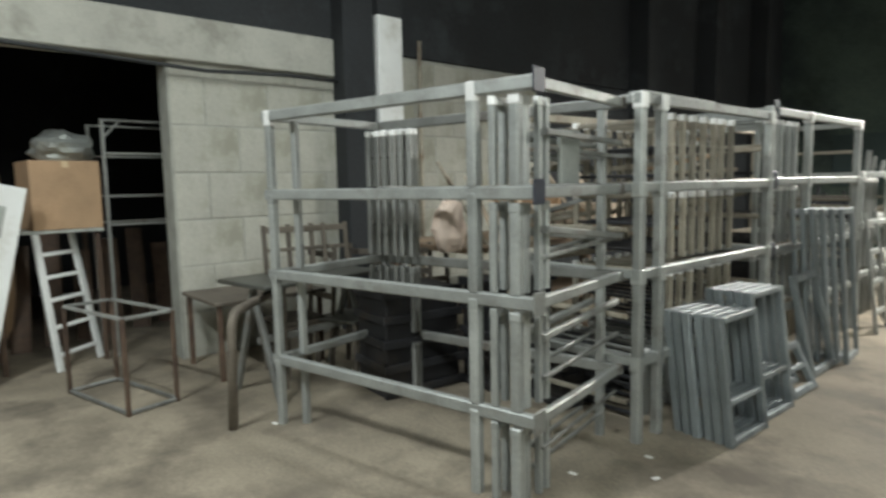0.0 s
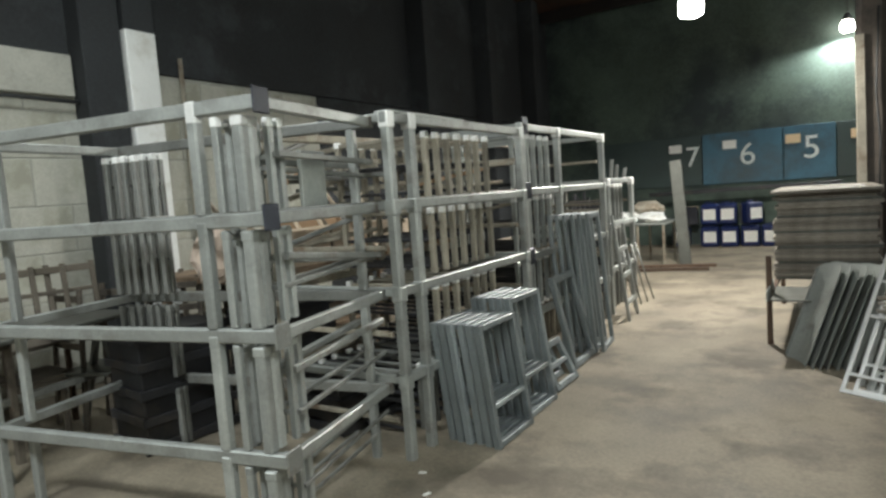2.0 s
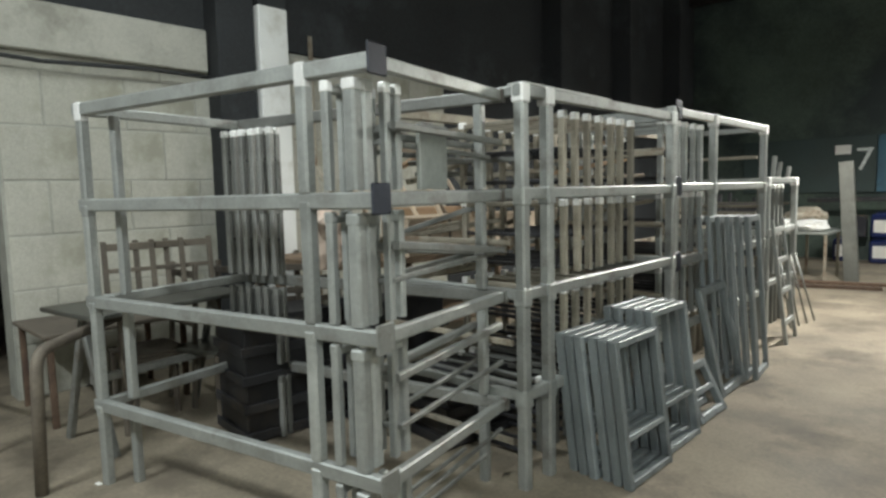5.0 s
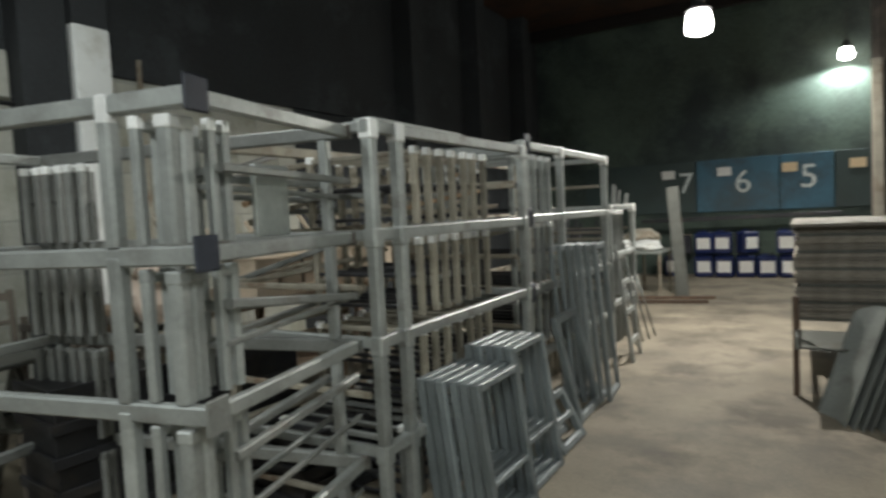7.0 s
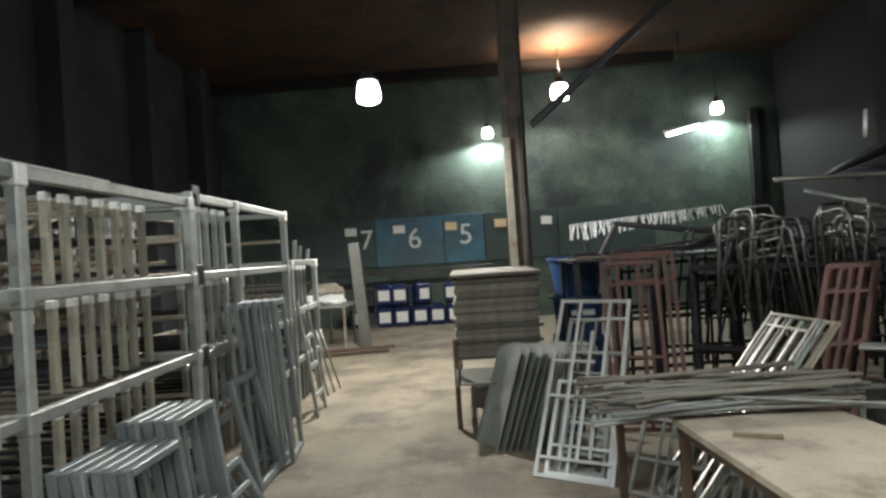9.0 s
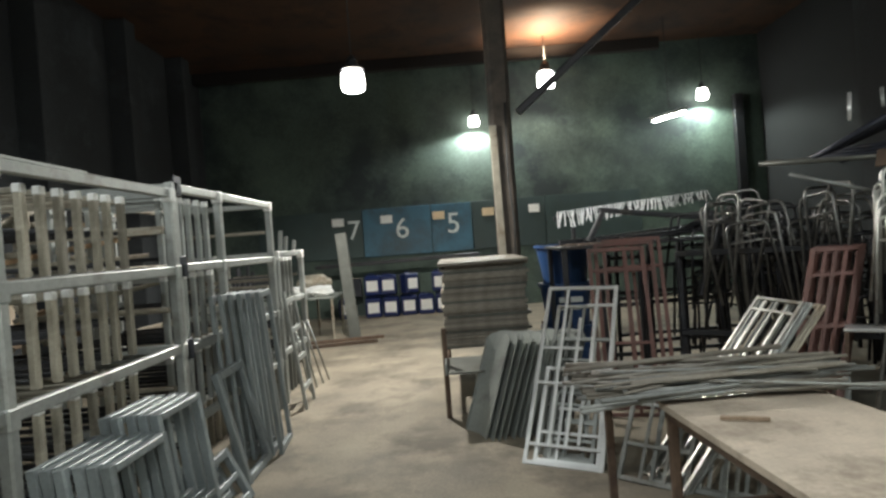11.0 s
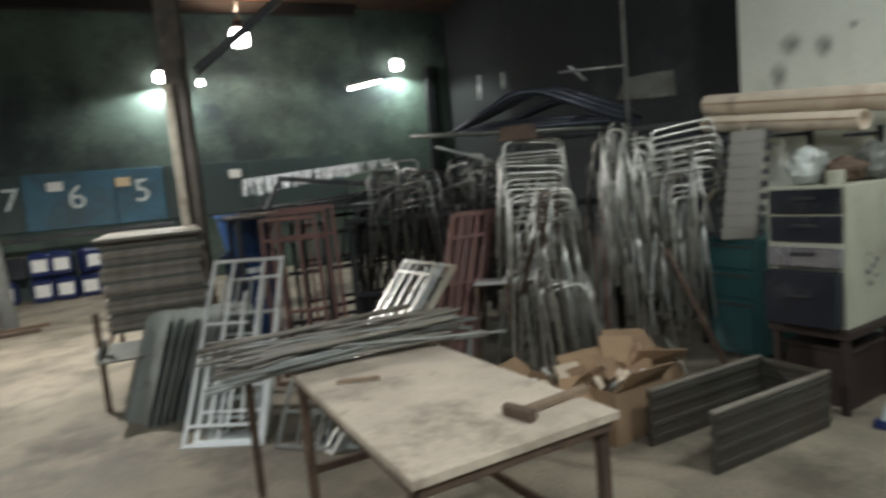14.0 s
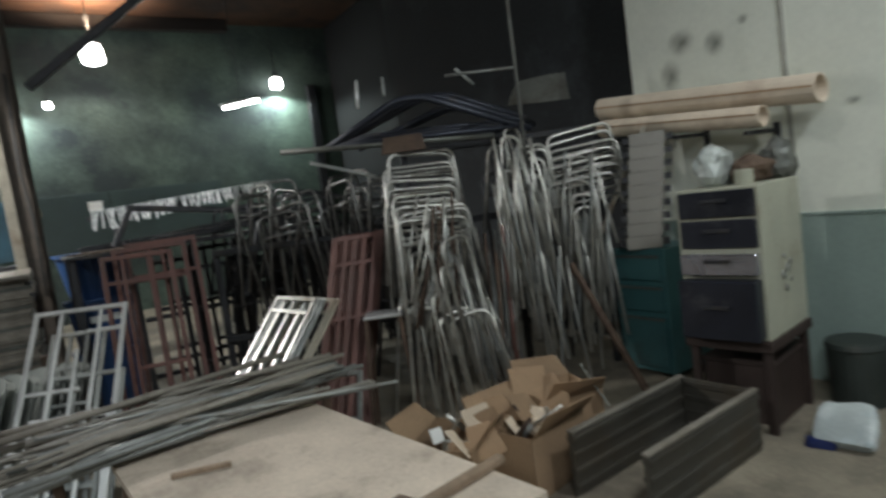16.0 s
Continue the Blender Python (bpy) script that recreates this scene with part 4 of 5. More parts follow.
bar("plank", (-1.95, 11.5, 0.0), (-2.12, 11.75, 1.85), 0.20, 0.05, SHEET_DARK, pl, up=(0, 1, 0))
for k, (x0, y0, x1) in enumerate(((-2.7, 11.2, -1.45), (-2.6, 10.75, -1.5))):
    fb = thing("floor_bar", "dark steel bar lying on the floor", "steel bar", Matrix(), "floor bars")
    bar("bar", (x0, y0, 0.026), (x1, y0 + 0.25, 0.026), 0.06, 0.05, RUST, fb)
slabs = thing("bin_box", "small green box by the table legs", "box", pose(-2.85, 10.7, 0))
slab("body", (-0.2, -0.2, 0), (0.2, 0.2, 0.3), SHEET_DARK, slabs)
for k in range(8):
    lp = thing("dark_stand", "dark steel stand by the west wall", "stand", pose(-3.6 - 0.25 * (k % 4), 9.2 + 0.5 * k, 0), "dark stored frames")
    for x in (0, 0.6):
        bar("post", (x, 0, 0), (x + 0.02, 0.1, 1.2 + 0.1 * (k % 3)), 0.05, 0.05, BLACK_STEEL, lp, up=(0, 1, 0))
    bar("rail", (0.025, 0.08, 1.1), (0.6, 0.08, 1.1), 0.04, 0.04, BLACK_STEEL, lp)

# ---- right of the aisle: stacked dark sheets on a rack ----
rk = thing("sheet_rack", "rusty angle-iron rack holding flat metal sheets", "rack", pose(0, 0, 0))
for x in (-0.28, 0.62):
    for y in (6.35, 8.3):
        bar("post", (x, y, 0), (x, y, 1.12 if y > 8 else 0.80), 0.045, 0.045, RUST, rk, up=(0, 1, 0))
for z in (0.42, 1.08):
    bar("rail", (-0.28, 8.3, z), (0.62, 8.3, z), 0.04, 0.04, RUST, rk)
for x in (-0.28, 0.62):
    bar("rail", (x, 6.38, 0.42), (x, 8.27, 0.42), 0.04, 0.04, RUST, rk)
bar("rail", (-0.26, 6.35, 0.44), (0.60, 6.35, 0.44), 0.04, 0.04, STEEL_TAN, rk)
for k in range(28):
    dx, dy = rng.uniform(-0.03, 0.03), rng.uniform(-0.025, 0.02)
    z = 0.445 + 0.031 * k
    s = thing("metal_sheet", "dusty brown-grey metal panel in a stack", "metal panel", pose(dx, dy, z), "stacked metal panels")
    slab("panel", (-0.28, 7.3, 0), (0.60, 8.75, 0.0305), STACK_GREY if k % 5 else SHEET_DARK, s, ease=0.003)
tp = thing("top_board", "brown-grey dusty board on the sheet stack", "board", pose(0, 0, 0.445 + 0.031 * 28))
slab("board", (-0.32, 7.2, 0), (0.62, 8.9, 0.03), STACK_GREY, tp, ease=0.004)


def curved_sheet(m, w, h, material, bow):
    """A thin sheet with a rounded top edge and a slight bow."""
    n = 8
    verts, faces = [], []
    for j in range(2):
        for i in range(n + 1):
            x = w * i / n
            top = h - 0.05 * (2 * i / n - 1) ** 4
            y = bow * math.sin(math.pi * i / n) + 0.006 * j
            verts += [Vector((x, y, 0)), Vector((x, y, top))]
    k = 2 * (n + 1)
    for i in range(n):
        a = 2 * i
        faces += [[a, a + 2, a + 3, a + 1], [k + a, k + a + 1, k + a + 3, k + a + 2], [a + 1, a + 3, k + a + 3, k + a + 1], [a, k + a, k + a + 2, a + 2]]
    faces += [[0, 1, k + 1, k], [2 * n, k + 2 * n, k + 2 * n + 1, 2 * n + 1]]
    ob = thing("curved_panel", "grey sheet metal panel leaning on edge", "metal panel", m, "leaning metal panels")
    put("sheet", verts, faces, material, ob)
    bar("folded_edge", (0.004, -0.006, 0.02), (0.004, -0.006, h - 0.06), 0.012, 0.02, STEEL_DULL, ob, up=(0, 1, 0))
    return ob


for k in range(15):
    x = -0.02 + 0.042 * k
    yaw = -66 + rng.uniform(-5, 5)
    r = Vector((math.cos(math.radians(yaw)), math.sin(math.radians(yaw)), 0))
    m = plane_frame((x - 0.12, 5.95 + rng.uniform(-0.03, 0.03), 0), r, (0.36, 0.10, 1))
    curved_sheet(m, 0.36 + rng.uniform(-0.04, 0.04), 0.84 + rng.uniform(-0.03, 0.03), SHEET, 0.03)
tray = thing("metal_tray", "dull metal tray on legs below the sheets", "tray", pose(-0.02, 6.3, 0.45))
slab("tray", (-0.24, -0.3, 0.005), (0.5, 0.4, 0.02), SHEET_DARK, tray)
slab("rim", (-0.26, -0.3, 0.0), (-0.245, 0.4, 0.09), SHEET, tray)


# ---- window grilles in bright metal leaning ahead of the table ----
def grille(tl, tr, bl, br, material, label, group, xs, zs, w=0.028, t=0.02):
    """A grille between four corners: uprights at xs, cross bars (z, from, to) in zs, all as shares of its size."""
    tl, tr, bl, br = [Vector(p) for p in (tl, tr, bl, br)]
    right = ((tr - tl) + (br - bl)) / 2
    rise = ((tl - bl) + (tr - br)) / 2
    W, H = right.length, rise.length
    n = right.cross(rise).normalized()
    ob = thing("window_grille", label, "grille", Matrix.Translation(bl), group)

    def at(x, z):
        return right * (x / W) + rise * (z / H)

    for x in (w / 2, W - w / 2):
        bar("upright", at(x, 0), at(x, H), t, w, material, ob, up=right)
    for z in (w / 2, H - w / 2):
        bar("cross_bar", at(w, z), at(W - w, z), w, t, material, ob, up=n)
    for x, a, b in xs:
        bar("inner_upright", at(W * x, max(w, H * a)), at(W * x, min(H - w, H * b)), t * 0.8, w * 0.8, material, ob, up=right)
    for z, a, b in zs:
        bar("inner_bar", at(max(w, W * a), H * z), at(min(W - w, W * b), H * z), w * 0.8, t * 0.75, material, ob, up=n)
    return ob


G = "leaning window grilles"
grille((0.615, 5.942, 1.135), (1.122, 5.683, 1.122), (0.229, 5.126, 0.0), (0.714, 4.85, 0.0), SILVER, "bright bare metal window grille leaning on others", G,
       ((0.30, 0.1, 1), (0.52, 0.1, 0.8), (0.72, 0.5, 1)), ((0.10, 0, 1), (0.88, 0.6, 1), (0.62, 0, 0.6), (0.42, 0, 1)))
for k, (dx, dy, s, mt) in enumerate(((0.10, 0.06, 0.50, SILVER), (0.24, 0.11, 0.36, STEEL), (0.16, 0.16, 0.66, STEEL), (0.05, 0.21, 0.86, STEEL_DULL))):
    o = Vector((0.229, 5.126, 0)) + Vector((0.485, -0.276, 0)) * dx + Vector((0.495, 0.87, 0)) * dy
    r, u = Vector((0.485, -0.276, 0)) * (0.84, 0.60, 0.80, 0.62)[k], Vector((0.39, 0.80, 1.128)) * s
    grille(o + u, o + u + r, o, o + r, mt, "small bare metal grille leaning behind another", G, ((0.35, 0, 1), (0.66, 0.2, 1)), ((0.3, 0, 1), (0.55, 0.3, 1), (0.8, 0, 0.6)))
for k in range(5):
    o = Vector((0.78 + 0.17 * k, 4.75 - 0.10 * k, 0.0))
    r, u = Vector((0.34, -0.30, 0)), Vector((0.32, 0.45, 0.60))
    grille(o + u, o + u + r, o, o + r, STEEL if k % 2 else STEEL_DULL, "grey metal grille stored under the table", "grilles under table", ((0.33, 0, 1), (0.66, 0, 0.7)), ((0.3, 0, 1), (0.65, 0, 1)))
# red primer grilles
grille((1.057, 6.442, 1.409), (1.541, 6.349, 1.397), (1.0, 6.05, 0), (1.48, 5.95, 0), RED_STEEL, "red-brown primed window grille leaning upright", G,
       ((0.3, 0.1, 1), (0.66, 0, 1)), ((0.86, 0, 1), (0.42, 0.3, 1)), 0.035)
for k in range(2):
    o = Vector((1.10 + 0.10 * k, 6.25 + 0.09 * k, 0))
    r, u = Vector((0.52, -0.10, 0)), Vector((0.06, 0.38, 1.44 + 0.03 * (k % 2)))
    grille(o + u, o + u + r, o, o + r, RED_STEEL, "red-brown primed window grille in a row", G, ((0.5, 0, 1),), ((0.82, 0, 1),), 0.035)
# shiny grilles leaning over towards the pile
for k in range(5):
    tr_ = Vector((1.99, 4.69, 1.03)) + Vector((0.032, 0.012, -0.008)) * (k if k < 3 else k + 1.2)
    r, u = Vector((0.10, -0.38, -0.02)), Vector((0.92, 0.26, tr_.z + 0.02))
    o = tr_ - r - u
    o.z, u.z = 0.0, tr_.z + 0.02
    grille(o + u, o + u + r, o, o + r + Vector((0, 0, 0.02)), (CHROME, STEEL, STEEL, STEEL_TAN, STEEL_TAN)[k], "shiny metal grille leaning towards the pile", G, ((0.33, 0, 1), (0.66, 0, 1)) if k else ((0.25, 0, 1), (0.5, 0, 1), (0.75, 0, 0.93)), ((0.93, 0, 1), (0.4, 0, 1)), 0.024)
for k in range(3):
    o = Vector((1.87 + 0.08 * k, 4.92 + 0.10 * k, 0))
    r, u = Vector((0.33, -0.05, 0)), Vector((0.53, 0.38, 1.32))
    grille(o + u, o + u + r, o, o + r, RED_STEEL, "dark red primed grille leaning at the pile", G, ((0.3, 0, 1), (0.5, 0, 1), (0.7, 0, 1)), ((0.86, 0, 1), (0.6, 0, 1)), 0.03)


# ---- blue tubs ----
def tub(m, r0, r1, h, label, lettered):
    ob = thing("plastic_tub", label, "tub", m, "blue tubs")
    v, f = lathe_geo([(r0, 0), (r0 + (r1 - r0) * 0.5, h * 0.5), (r1, h * 0.93), (r1 + 0.025, h * 0.94), (r1 + 0.025, h), (r1 - 0.015, h), (r0 - 0.01, 0.02)], 26)
    put("shell", v, f, BLUE_PLASTIC, ob, smooth=False)
    if lettered:
        for x, z, w, hh in ((-0.13, 0.30, 0.26, 0.06), (-0.11, 0.22, 0.22, 0.03)):
            slab("print", (x, -r1 - 0.0, h * z / 0.5), (x + w, -r1 + 0.02, h * z / 0.5 + hh), WHITE_PAINT, ob, "white unreadable print", ease=0)
    return ob


tub(pose(1.12, 8.0, 0), 0.24, 0.29, 0.52, "large blue plastic tub standing on floor", False)
tub(pose(1.12, 8.0, 0.48), 0.24, 0.29, 0.52, "blue plastic tub with white print, stacked", True)
tub(pose(1.12, 8.0, 0.98), 0.24, 0.31, 0.46, "blue plastic tub on top of stack", False)

# ---- the work table ----
tb = thing("work_table", "low work table with worn dusty plywood top", "table")
TL, TF, TN, TW = Vector((0.80, 3.86, 0.72)), Vector((1.57, 3.90, 0.72)), Vector((1.72, 2.53, 0.72)), Vector((0.90, 2.46, 0.72))
plate("tabletop", [TW - Vector((0, 0, 0.03)), TN - Vector((0, 0, 0.03)), TF - Vector((0, 0, 0.03)), TL - Vector((0, 0, 0.03))], 0.03, TABLE_TOP, tb, "dusty stained plywood top")
for a, b in ((TW, TN), (TN, TF), (TF, TL), (TL, TW)):
    d = (b - a).normalized() * 0.03
    inner = ((TW + TN + TF + TL) / 4 - (a + b) / 2).normalized() * 0.03
    bar("apron", a + d + inner - Vector((0, 0, 0.052)), b - d + inner - Vector((0, 0, 0.052)), 0.035, 0.042, RUST, tb)
for c in (TL, TF, TN, TW):
    q = c + ((TW + TN + TF + TL) / 4 - c).normalized() * 0.07
    bar("leg", (q.x, q.y, 0), (q.x, q.y, 0.672), 0.045, 0.045, RUST, tb, up=(0, 1, 0))
lo = Vector((0, 0, 0.47))
bar("stretcher", TL + Vector((0.06, -0.05, -0.5)), TF + Vector((-0.06, -0.05, -0.5)), 0.03, 0.04, RUST, tb)
bar("stretcher", TN + Vector((-0.06, 0.05, -0.5)), TF + Vector((-0.06, -0.08, -0.5)), 0.03, 0.04, RUST, tb)
hm = thing("hammer", "brown rusty hammer with wooden handle on table", "hammer", pose(1.40, 2.68, 0.721))
bar("head", (-0.02, 0.06, 0.022), (0.02, -0.06, 0.022), 0.042, 0.044, RUST, hm, up=(0, 0, 1))
bar("handle", (0.02, 0.003, 0.022), (0.33, 0.055, 0.024), 0.032, 0.026, BARE_WOOD, hm)
stick = thing("wood_offcut", "short timber offcut lying on the table", "offcut", pose(0.95, 3.52, 0.721, 0, 0, -20))
bar("timber", (0, 0, 0.008), (0.19, 0.0, 0.008), 0.022, 0.016, BARE_WOOD, stick)
# long bars across the back of the table
for k in range(46):
    lay = k // 9
    y = 4.0 + rng.uniform(-0.22, 0.24)
    x0, x1 = 0.50 + rng.uniform(-0.12, 0.2), 1.74 + rng.uniform(-0.22, 0.12)
    z = 0.737 + 0.022 * lay + rng.uniform(0, 0.006)
    tw = rng.uniform(-0.16, 0.16) if k % 7 else rng.uniform(-0.3, 0.3)
    b = thing("steel_rod", "long dull steel rod lying in a heap", "steel bar", Matrix(), "rods across the table")
    rod("rod", [(x0, y + tw, z), (x1, y - tw, z + rng.uniform(-0.004, 0.008))], rng.choice((0.008, 0.011, 0.015)), rng.choice((STEEL_DULL, STACK_GREY, STEEL_DULL, TRAY_GREY)), b, n=6)
tr = thing("trestle", "rusty trestle carrying the rods", "trestle", Matrix())
for x in (0.62, 1.75):
    bar("leg", (x, 4.15, 0), (x, 4.15, 0.70), 0.04, 0.04, RUST, tr, up=(0, 1, 0))
bar("rail", (0.5, 4.15, 0.712), (1.85, 4.15, 0.712), 0.04, 0.024, RUST, tr)

# ---- heap of bent chair tubes before the dark wall ----
HEAP = Vector((3.42, 4.80, 0))
HR, HB = Vector((0.83, -0.56, 0)), Vector((0.56, 0.83, 0))


def heap_at(u, z, back):
    return HEAP + HR * u + HB * back + Vector((0, 0, z))


def u_tube(width, length, material, label, group, r=0.0125, bars=2, splay=0.05):
    """A chair frame: one tube bent into a U, open below, with cross tubes near the bend; hangs from its bend at the origin."""
    ob = thing("tubular_chair", label, "chair", Matrix(), group)
    h = width / 2
    a, b, c, d = (-h - splay, 0, -length), (-h, 0, 0), (h, 0, 0), (h + splay, 0, -length)
    pts = [a] + bend(a, b, c, 0.07) + bend(b, c, d, 0.07) + [d]
    rod("bent_tube", pts, r, material, ob)
    for k in range(bars):
        z = -0.16 - 0.3 * k
        rod("cross_tube", [(-h - splay * 0.3, 0.0, z), (h + splay * 0.3, 0.0, z)], r * 0.8, material, ob, n=6)
    return ob


protos = [u_tube(0.50, 0.74, CHROME, "scuffed chrome tubular chair part in heap", "heaped tubular chairs", 0.013, 1, 0.03),
          u_tube(0.26, 0.85, CHROME, "scuffed chrome tubular chair part in heap", "heaped tubular chairs", 0.013, 0, 0.05),
          u_tube(0.16, 1.0, CHROME, "long chrome tubular chair part in heap", "heaped tubular chairs", 0.012, 0, 0.03),
          u_tube(0.36, 0.75, BLACK_STEEL, "rear tubular chair part, shade in its black colour", "heaped tubular chairs", 0.013, 1, 0.04),
          u_tube(0.30, 0.85, SHADED_CHROME, "chrome tubular chair part in heap, darkened as shade", "heaped tubular chairs", 0.012, 1, 0.05)]
used = [False] * 5


def drop_frame(kind, u, z, back, tilt, turn=0.0, swing=0.0):
    """Hangs a frame at a spot of the heap; tilt leans its legs towards the aisle."""
    base = Matrix.Translation(heap_at(u, z, back)) @ Matrix.Rotation(math.atan2(HR.y, HR.x), 4, "Z")
    m = base @ pose(0, 0, 0, -tilt, swing, turn)
    if not used[kind]:
        used[kind] = True
        protos[kind].matrix_world = m
    else:
        copy_thing(protos[kind], m)


# nested columns, each piece a step lower and nearer
for k in range(8):
    drop_frame(0, -0.47 + rng.uniform(-0.02, 0.02), 1.87 - 0.05 * k + rng.uniform(-0.035, 0.02), 0.22 - 0.05 * k + rng.uniform(-0.02, 0.02), 8, 24 + rng.uniform(-30, 26), 3 + rng.uniform(-5, 4))
for k in range(4):
    drop_frame(0, -0.43 + rng.uniform(-0.02, 0.02), 1.46 - 0.03 * k, -0.12 - 0.04 * k, 8, 25 + rng.uniform(-20, 20), rng.uniform(-5, 5))
for k in range(7):
    drop_frame(1, -0.60 + 0.05 * k, 1.42 - 0.09 * ((k * 5) % 7), -0.16 - 0.05 * k, 9, 70 + rng.uniform(-25, 25), 14 - 3 * k + rng.uniform(-3, 3))
for k in range(7):
    drop_frame(2, 0.22 + rng.uniform(-0.17, 0.15), 1.93 - 0.06 * k, 0.14 - 0.024 * k, 6, rng.uniform(-50, 50), rng.uniform(-7, 7))
for k in range(3):
    drop_frame(1, 0.26 + rng.uniform(-0.10, 0.10), 1.78 - 0.16 * k, 0.05 - 0.05 * k, 7, rng.uniform(-40, 40), rng.uniform(-6, 6))
for k in range(7):
    drop_frame(0, 0.70 + rng.uniform(-0.04, 0.03), 1.86 - 0.06 * k, 0.20 - 0.03 * k, 7, rng.uniform(-15, 15), -5 + rng.uniform(-3, 3))
for k in range(5):
    drop_frame(2, 0.74 + rng.uniform(-0.10, 0.08), 1.66 - 0.09 * k, 0.10 - 0.04 * k, 8, rng.uniform(-40, 40), 6 + rng.uniform(-6, 6))
# black pieces behind the front tubes stand for the shaded gaps
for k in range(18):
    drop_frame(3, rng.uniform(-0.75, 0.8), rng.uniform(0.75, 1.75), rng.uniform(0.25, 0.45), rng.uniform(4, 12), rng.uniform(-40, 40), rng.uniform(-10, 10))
for k in range(6):
    drop_frame(1, -0.60 + 0.07 * k + rng.uniform(-0.02, 0.02), 0.84 - 0.02 * k, -0.34 - 0.03 * k, 6, rng.uniform(-40, 40), 8 - 4 * k)


def leg_tube(u, z_top, back, length, lean_u, kink, material):
    """A chair leg: a straight tube with a slight elbow near its upper third, resting in the heap."""
    top = heap_at(u, z_top, back)
    mid = heap_at(u + lean_u * 0.35 + kink, z_top - length * 0.38, back - 0.05)
    low = heap_at(u + lean_u, max(0.01, z_top - length), back - 0.16)
    ob = thing("chair_leg_tube", "bent chrome chair leg tube in heap", "chair leg", Matrix(), "heaped chair legs")
    rod("tube", [top] + bend(top, mid, low, 0.05, 3) + [low], rng.choice((0.009, 0.0105, 0.0115)), material, ob, n=7)


# the middle sheaf, the left sheaf that fans to the right, and the right sheaf
for k in range(44):
    leg_tube(0.22 + rng.gauss(0, 0.13), rng.uniform(0.95, 1.85), -0.02 - 0.0055 * k + rng.uniform(-0.03, 0.03), rng.uniform(0.6, 0.95), rng.uniform(-0.09, 0.10), rng.uniform(-0.02, 0.02), rng.choice((CHROME, CHROME, CHROME, STEEL_DULL)))
for k in range(30):
    s_ = rng.uniform(0, 1)
    leg_tube(-0.28 - 0.18 * s_ + rng.uniform(-0.05, 0.05), rng.uniform(0.85, 1.55), -0.15 - 0.006 * k, rng.uniform(0.6, 0.9), -0.22 + 0.2 * (1 - s_) + rng.uniform(-0.05, 0.05), rng.uniform(-0.02, 0.03), rng.choice((CHROME, CHROME, STEEL_DULL, RUST)))
for k in range(15):
    leg_tube(-0.22 + rng.uniform(-0.1, 0.1), rng.uniform(0.7, 1.15), -0.28 - 0.008 * k, rng.uniform(0.6, 0.9), rng.uniform(0.05, 0.22), rng.uniform(0, 0.03), rng.choice((CHROME, STEEL_DULL, CHROME)))
for k in range(22):
    leg_tube(0.72 + rng.uniform(-0.16, 0.12), rng.uniform(0.9, 1.75), 0.08 - 0.007 * k, rng.uniform(0.5, 0.85), rng.uniform(-0.12, 0.06), rng.uniform(-0.03, 0.03), rng.choice((CHROME, STEEL_DULL, CHROME)))
for k in range(16):
    leg_tube(-0.02 + rng.uniform(-0.06, 0.06), rng.uniform(0.9, 1.3), -0.18 - 0.01 * k, 1.1, rng.uniform(-0.06, 0.06), 0.0, rng.choice((RUST, RED_STEEL, STEEL_DULL)))
# heap to the rear left: frames hanging along the wall, shade in their colour
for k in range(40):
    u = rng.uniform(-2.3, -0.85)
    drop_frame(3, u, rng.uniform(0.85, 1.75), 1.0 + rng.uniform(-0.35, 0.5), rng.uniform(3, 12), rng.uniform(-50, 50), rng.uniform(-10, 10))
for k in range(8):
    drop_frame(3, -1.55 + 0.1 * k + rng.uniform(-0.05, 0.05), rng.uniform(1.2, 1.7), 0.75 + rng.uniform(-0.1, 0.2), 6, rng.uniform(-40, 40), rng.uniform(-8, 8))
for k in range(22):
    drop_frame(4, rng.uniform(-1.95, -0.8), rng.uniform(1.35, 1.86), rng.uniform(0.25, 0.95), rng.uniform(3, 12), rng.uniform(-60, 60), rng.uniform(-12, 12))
# rack that carries the heap, hidden behind the tubes
hr = thing("heap_rack", "dark steel rack behind the heaped chair frames", "rack")
for u in (-2.2, -1.2, -0.6, 0.2, 0.9):
    p = heap_at(u, 0, 0.50)
    bar("post", (p.x, p.y, 0), (p.x, p.y, 1.9 if u > -0.7 else 1.32), 0.05, 0.05, BLACK_STEEL, hr, up=(0, 1, 0))
for z in (0.6, 1.3, 1.88):
    bar("rail", heap_at(-2.2 if z < 1.5 else -0.6, z, 0.46), heap_at(0.9, z, 0.46), 0.04, 0.05, BLACK_STEEL, hr)
# dark bent tubes lying on top of the heap
for k in range(5):
    o = heap_at(-0.50 + 0.10 * k, 1.98 + 0.035 * (k % 3), 0.12 + 0.13 * k)
    a = o - HR * (0.62 + 0.04 * k) + Vector((0, 0, -0.02))
    c = o + HR * (0.78 - 0.05 * k) + Vector((0, 0, -0.04))
    top = o + Vector((0, 0, 0.26 - 0.02 * k))
    tb2 = thing("bent_dark_tube", "dark navy bent tube lying on the heap", "steel bar", Matrix(), "dark bent tubes")
    rod("tube", [a] + bend(a, top - HR * 0.08, top + HR * 0.12, 0.08) + bend(top - HR * 0.08, top + HR * 0.12, c, 0.08) + [c], 0.024, NAVY_STEEL, tb2)
    rod("cross_tube", [a + Vector((0, 0, 0.02)), c], 0.016, NAVY_STEEL, tb2)
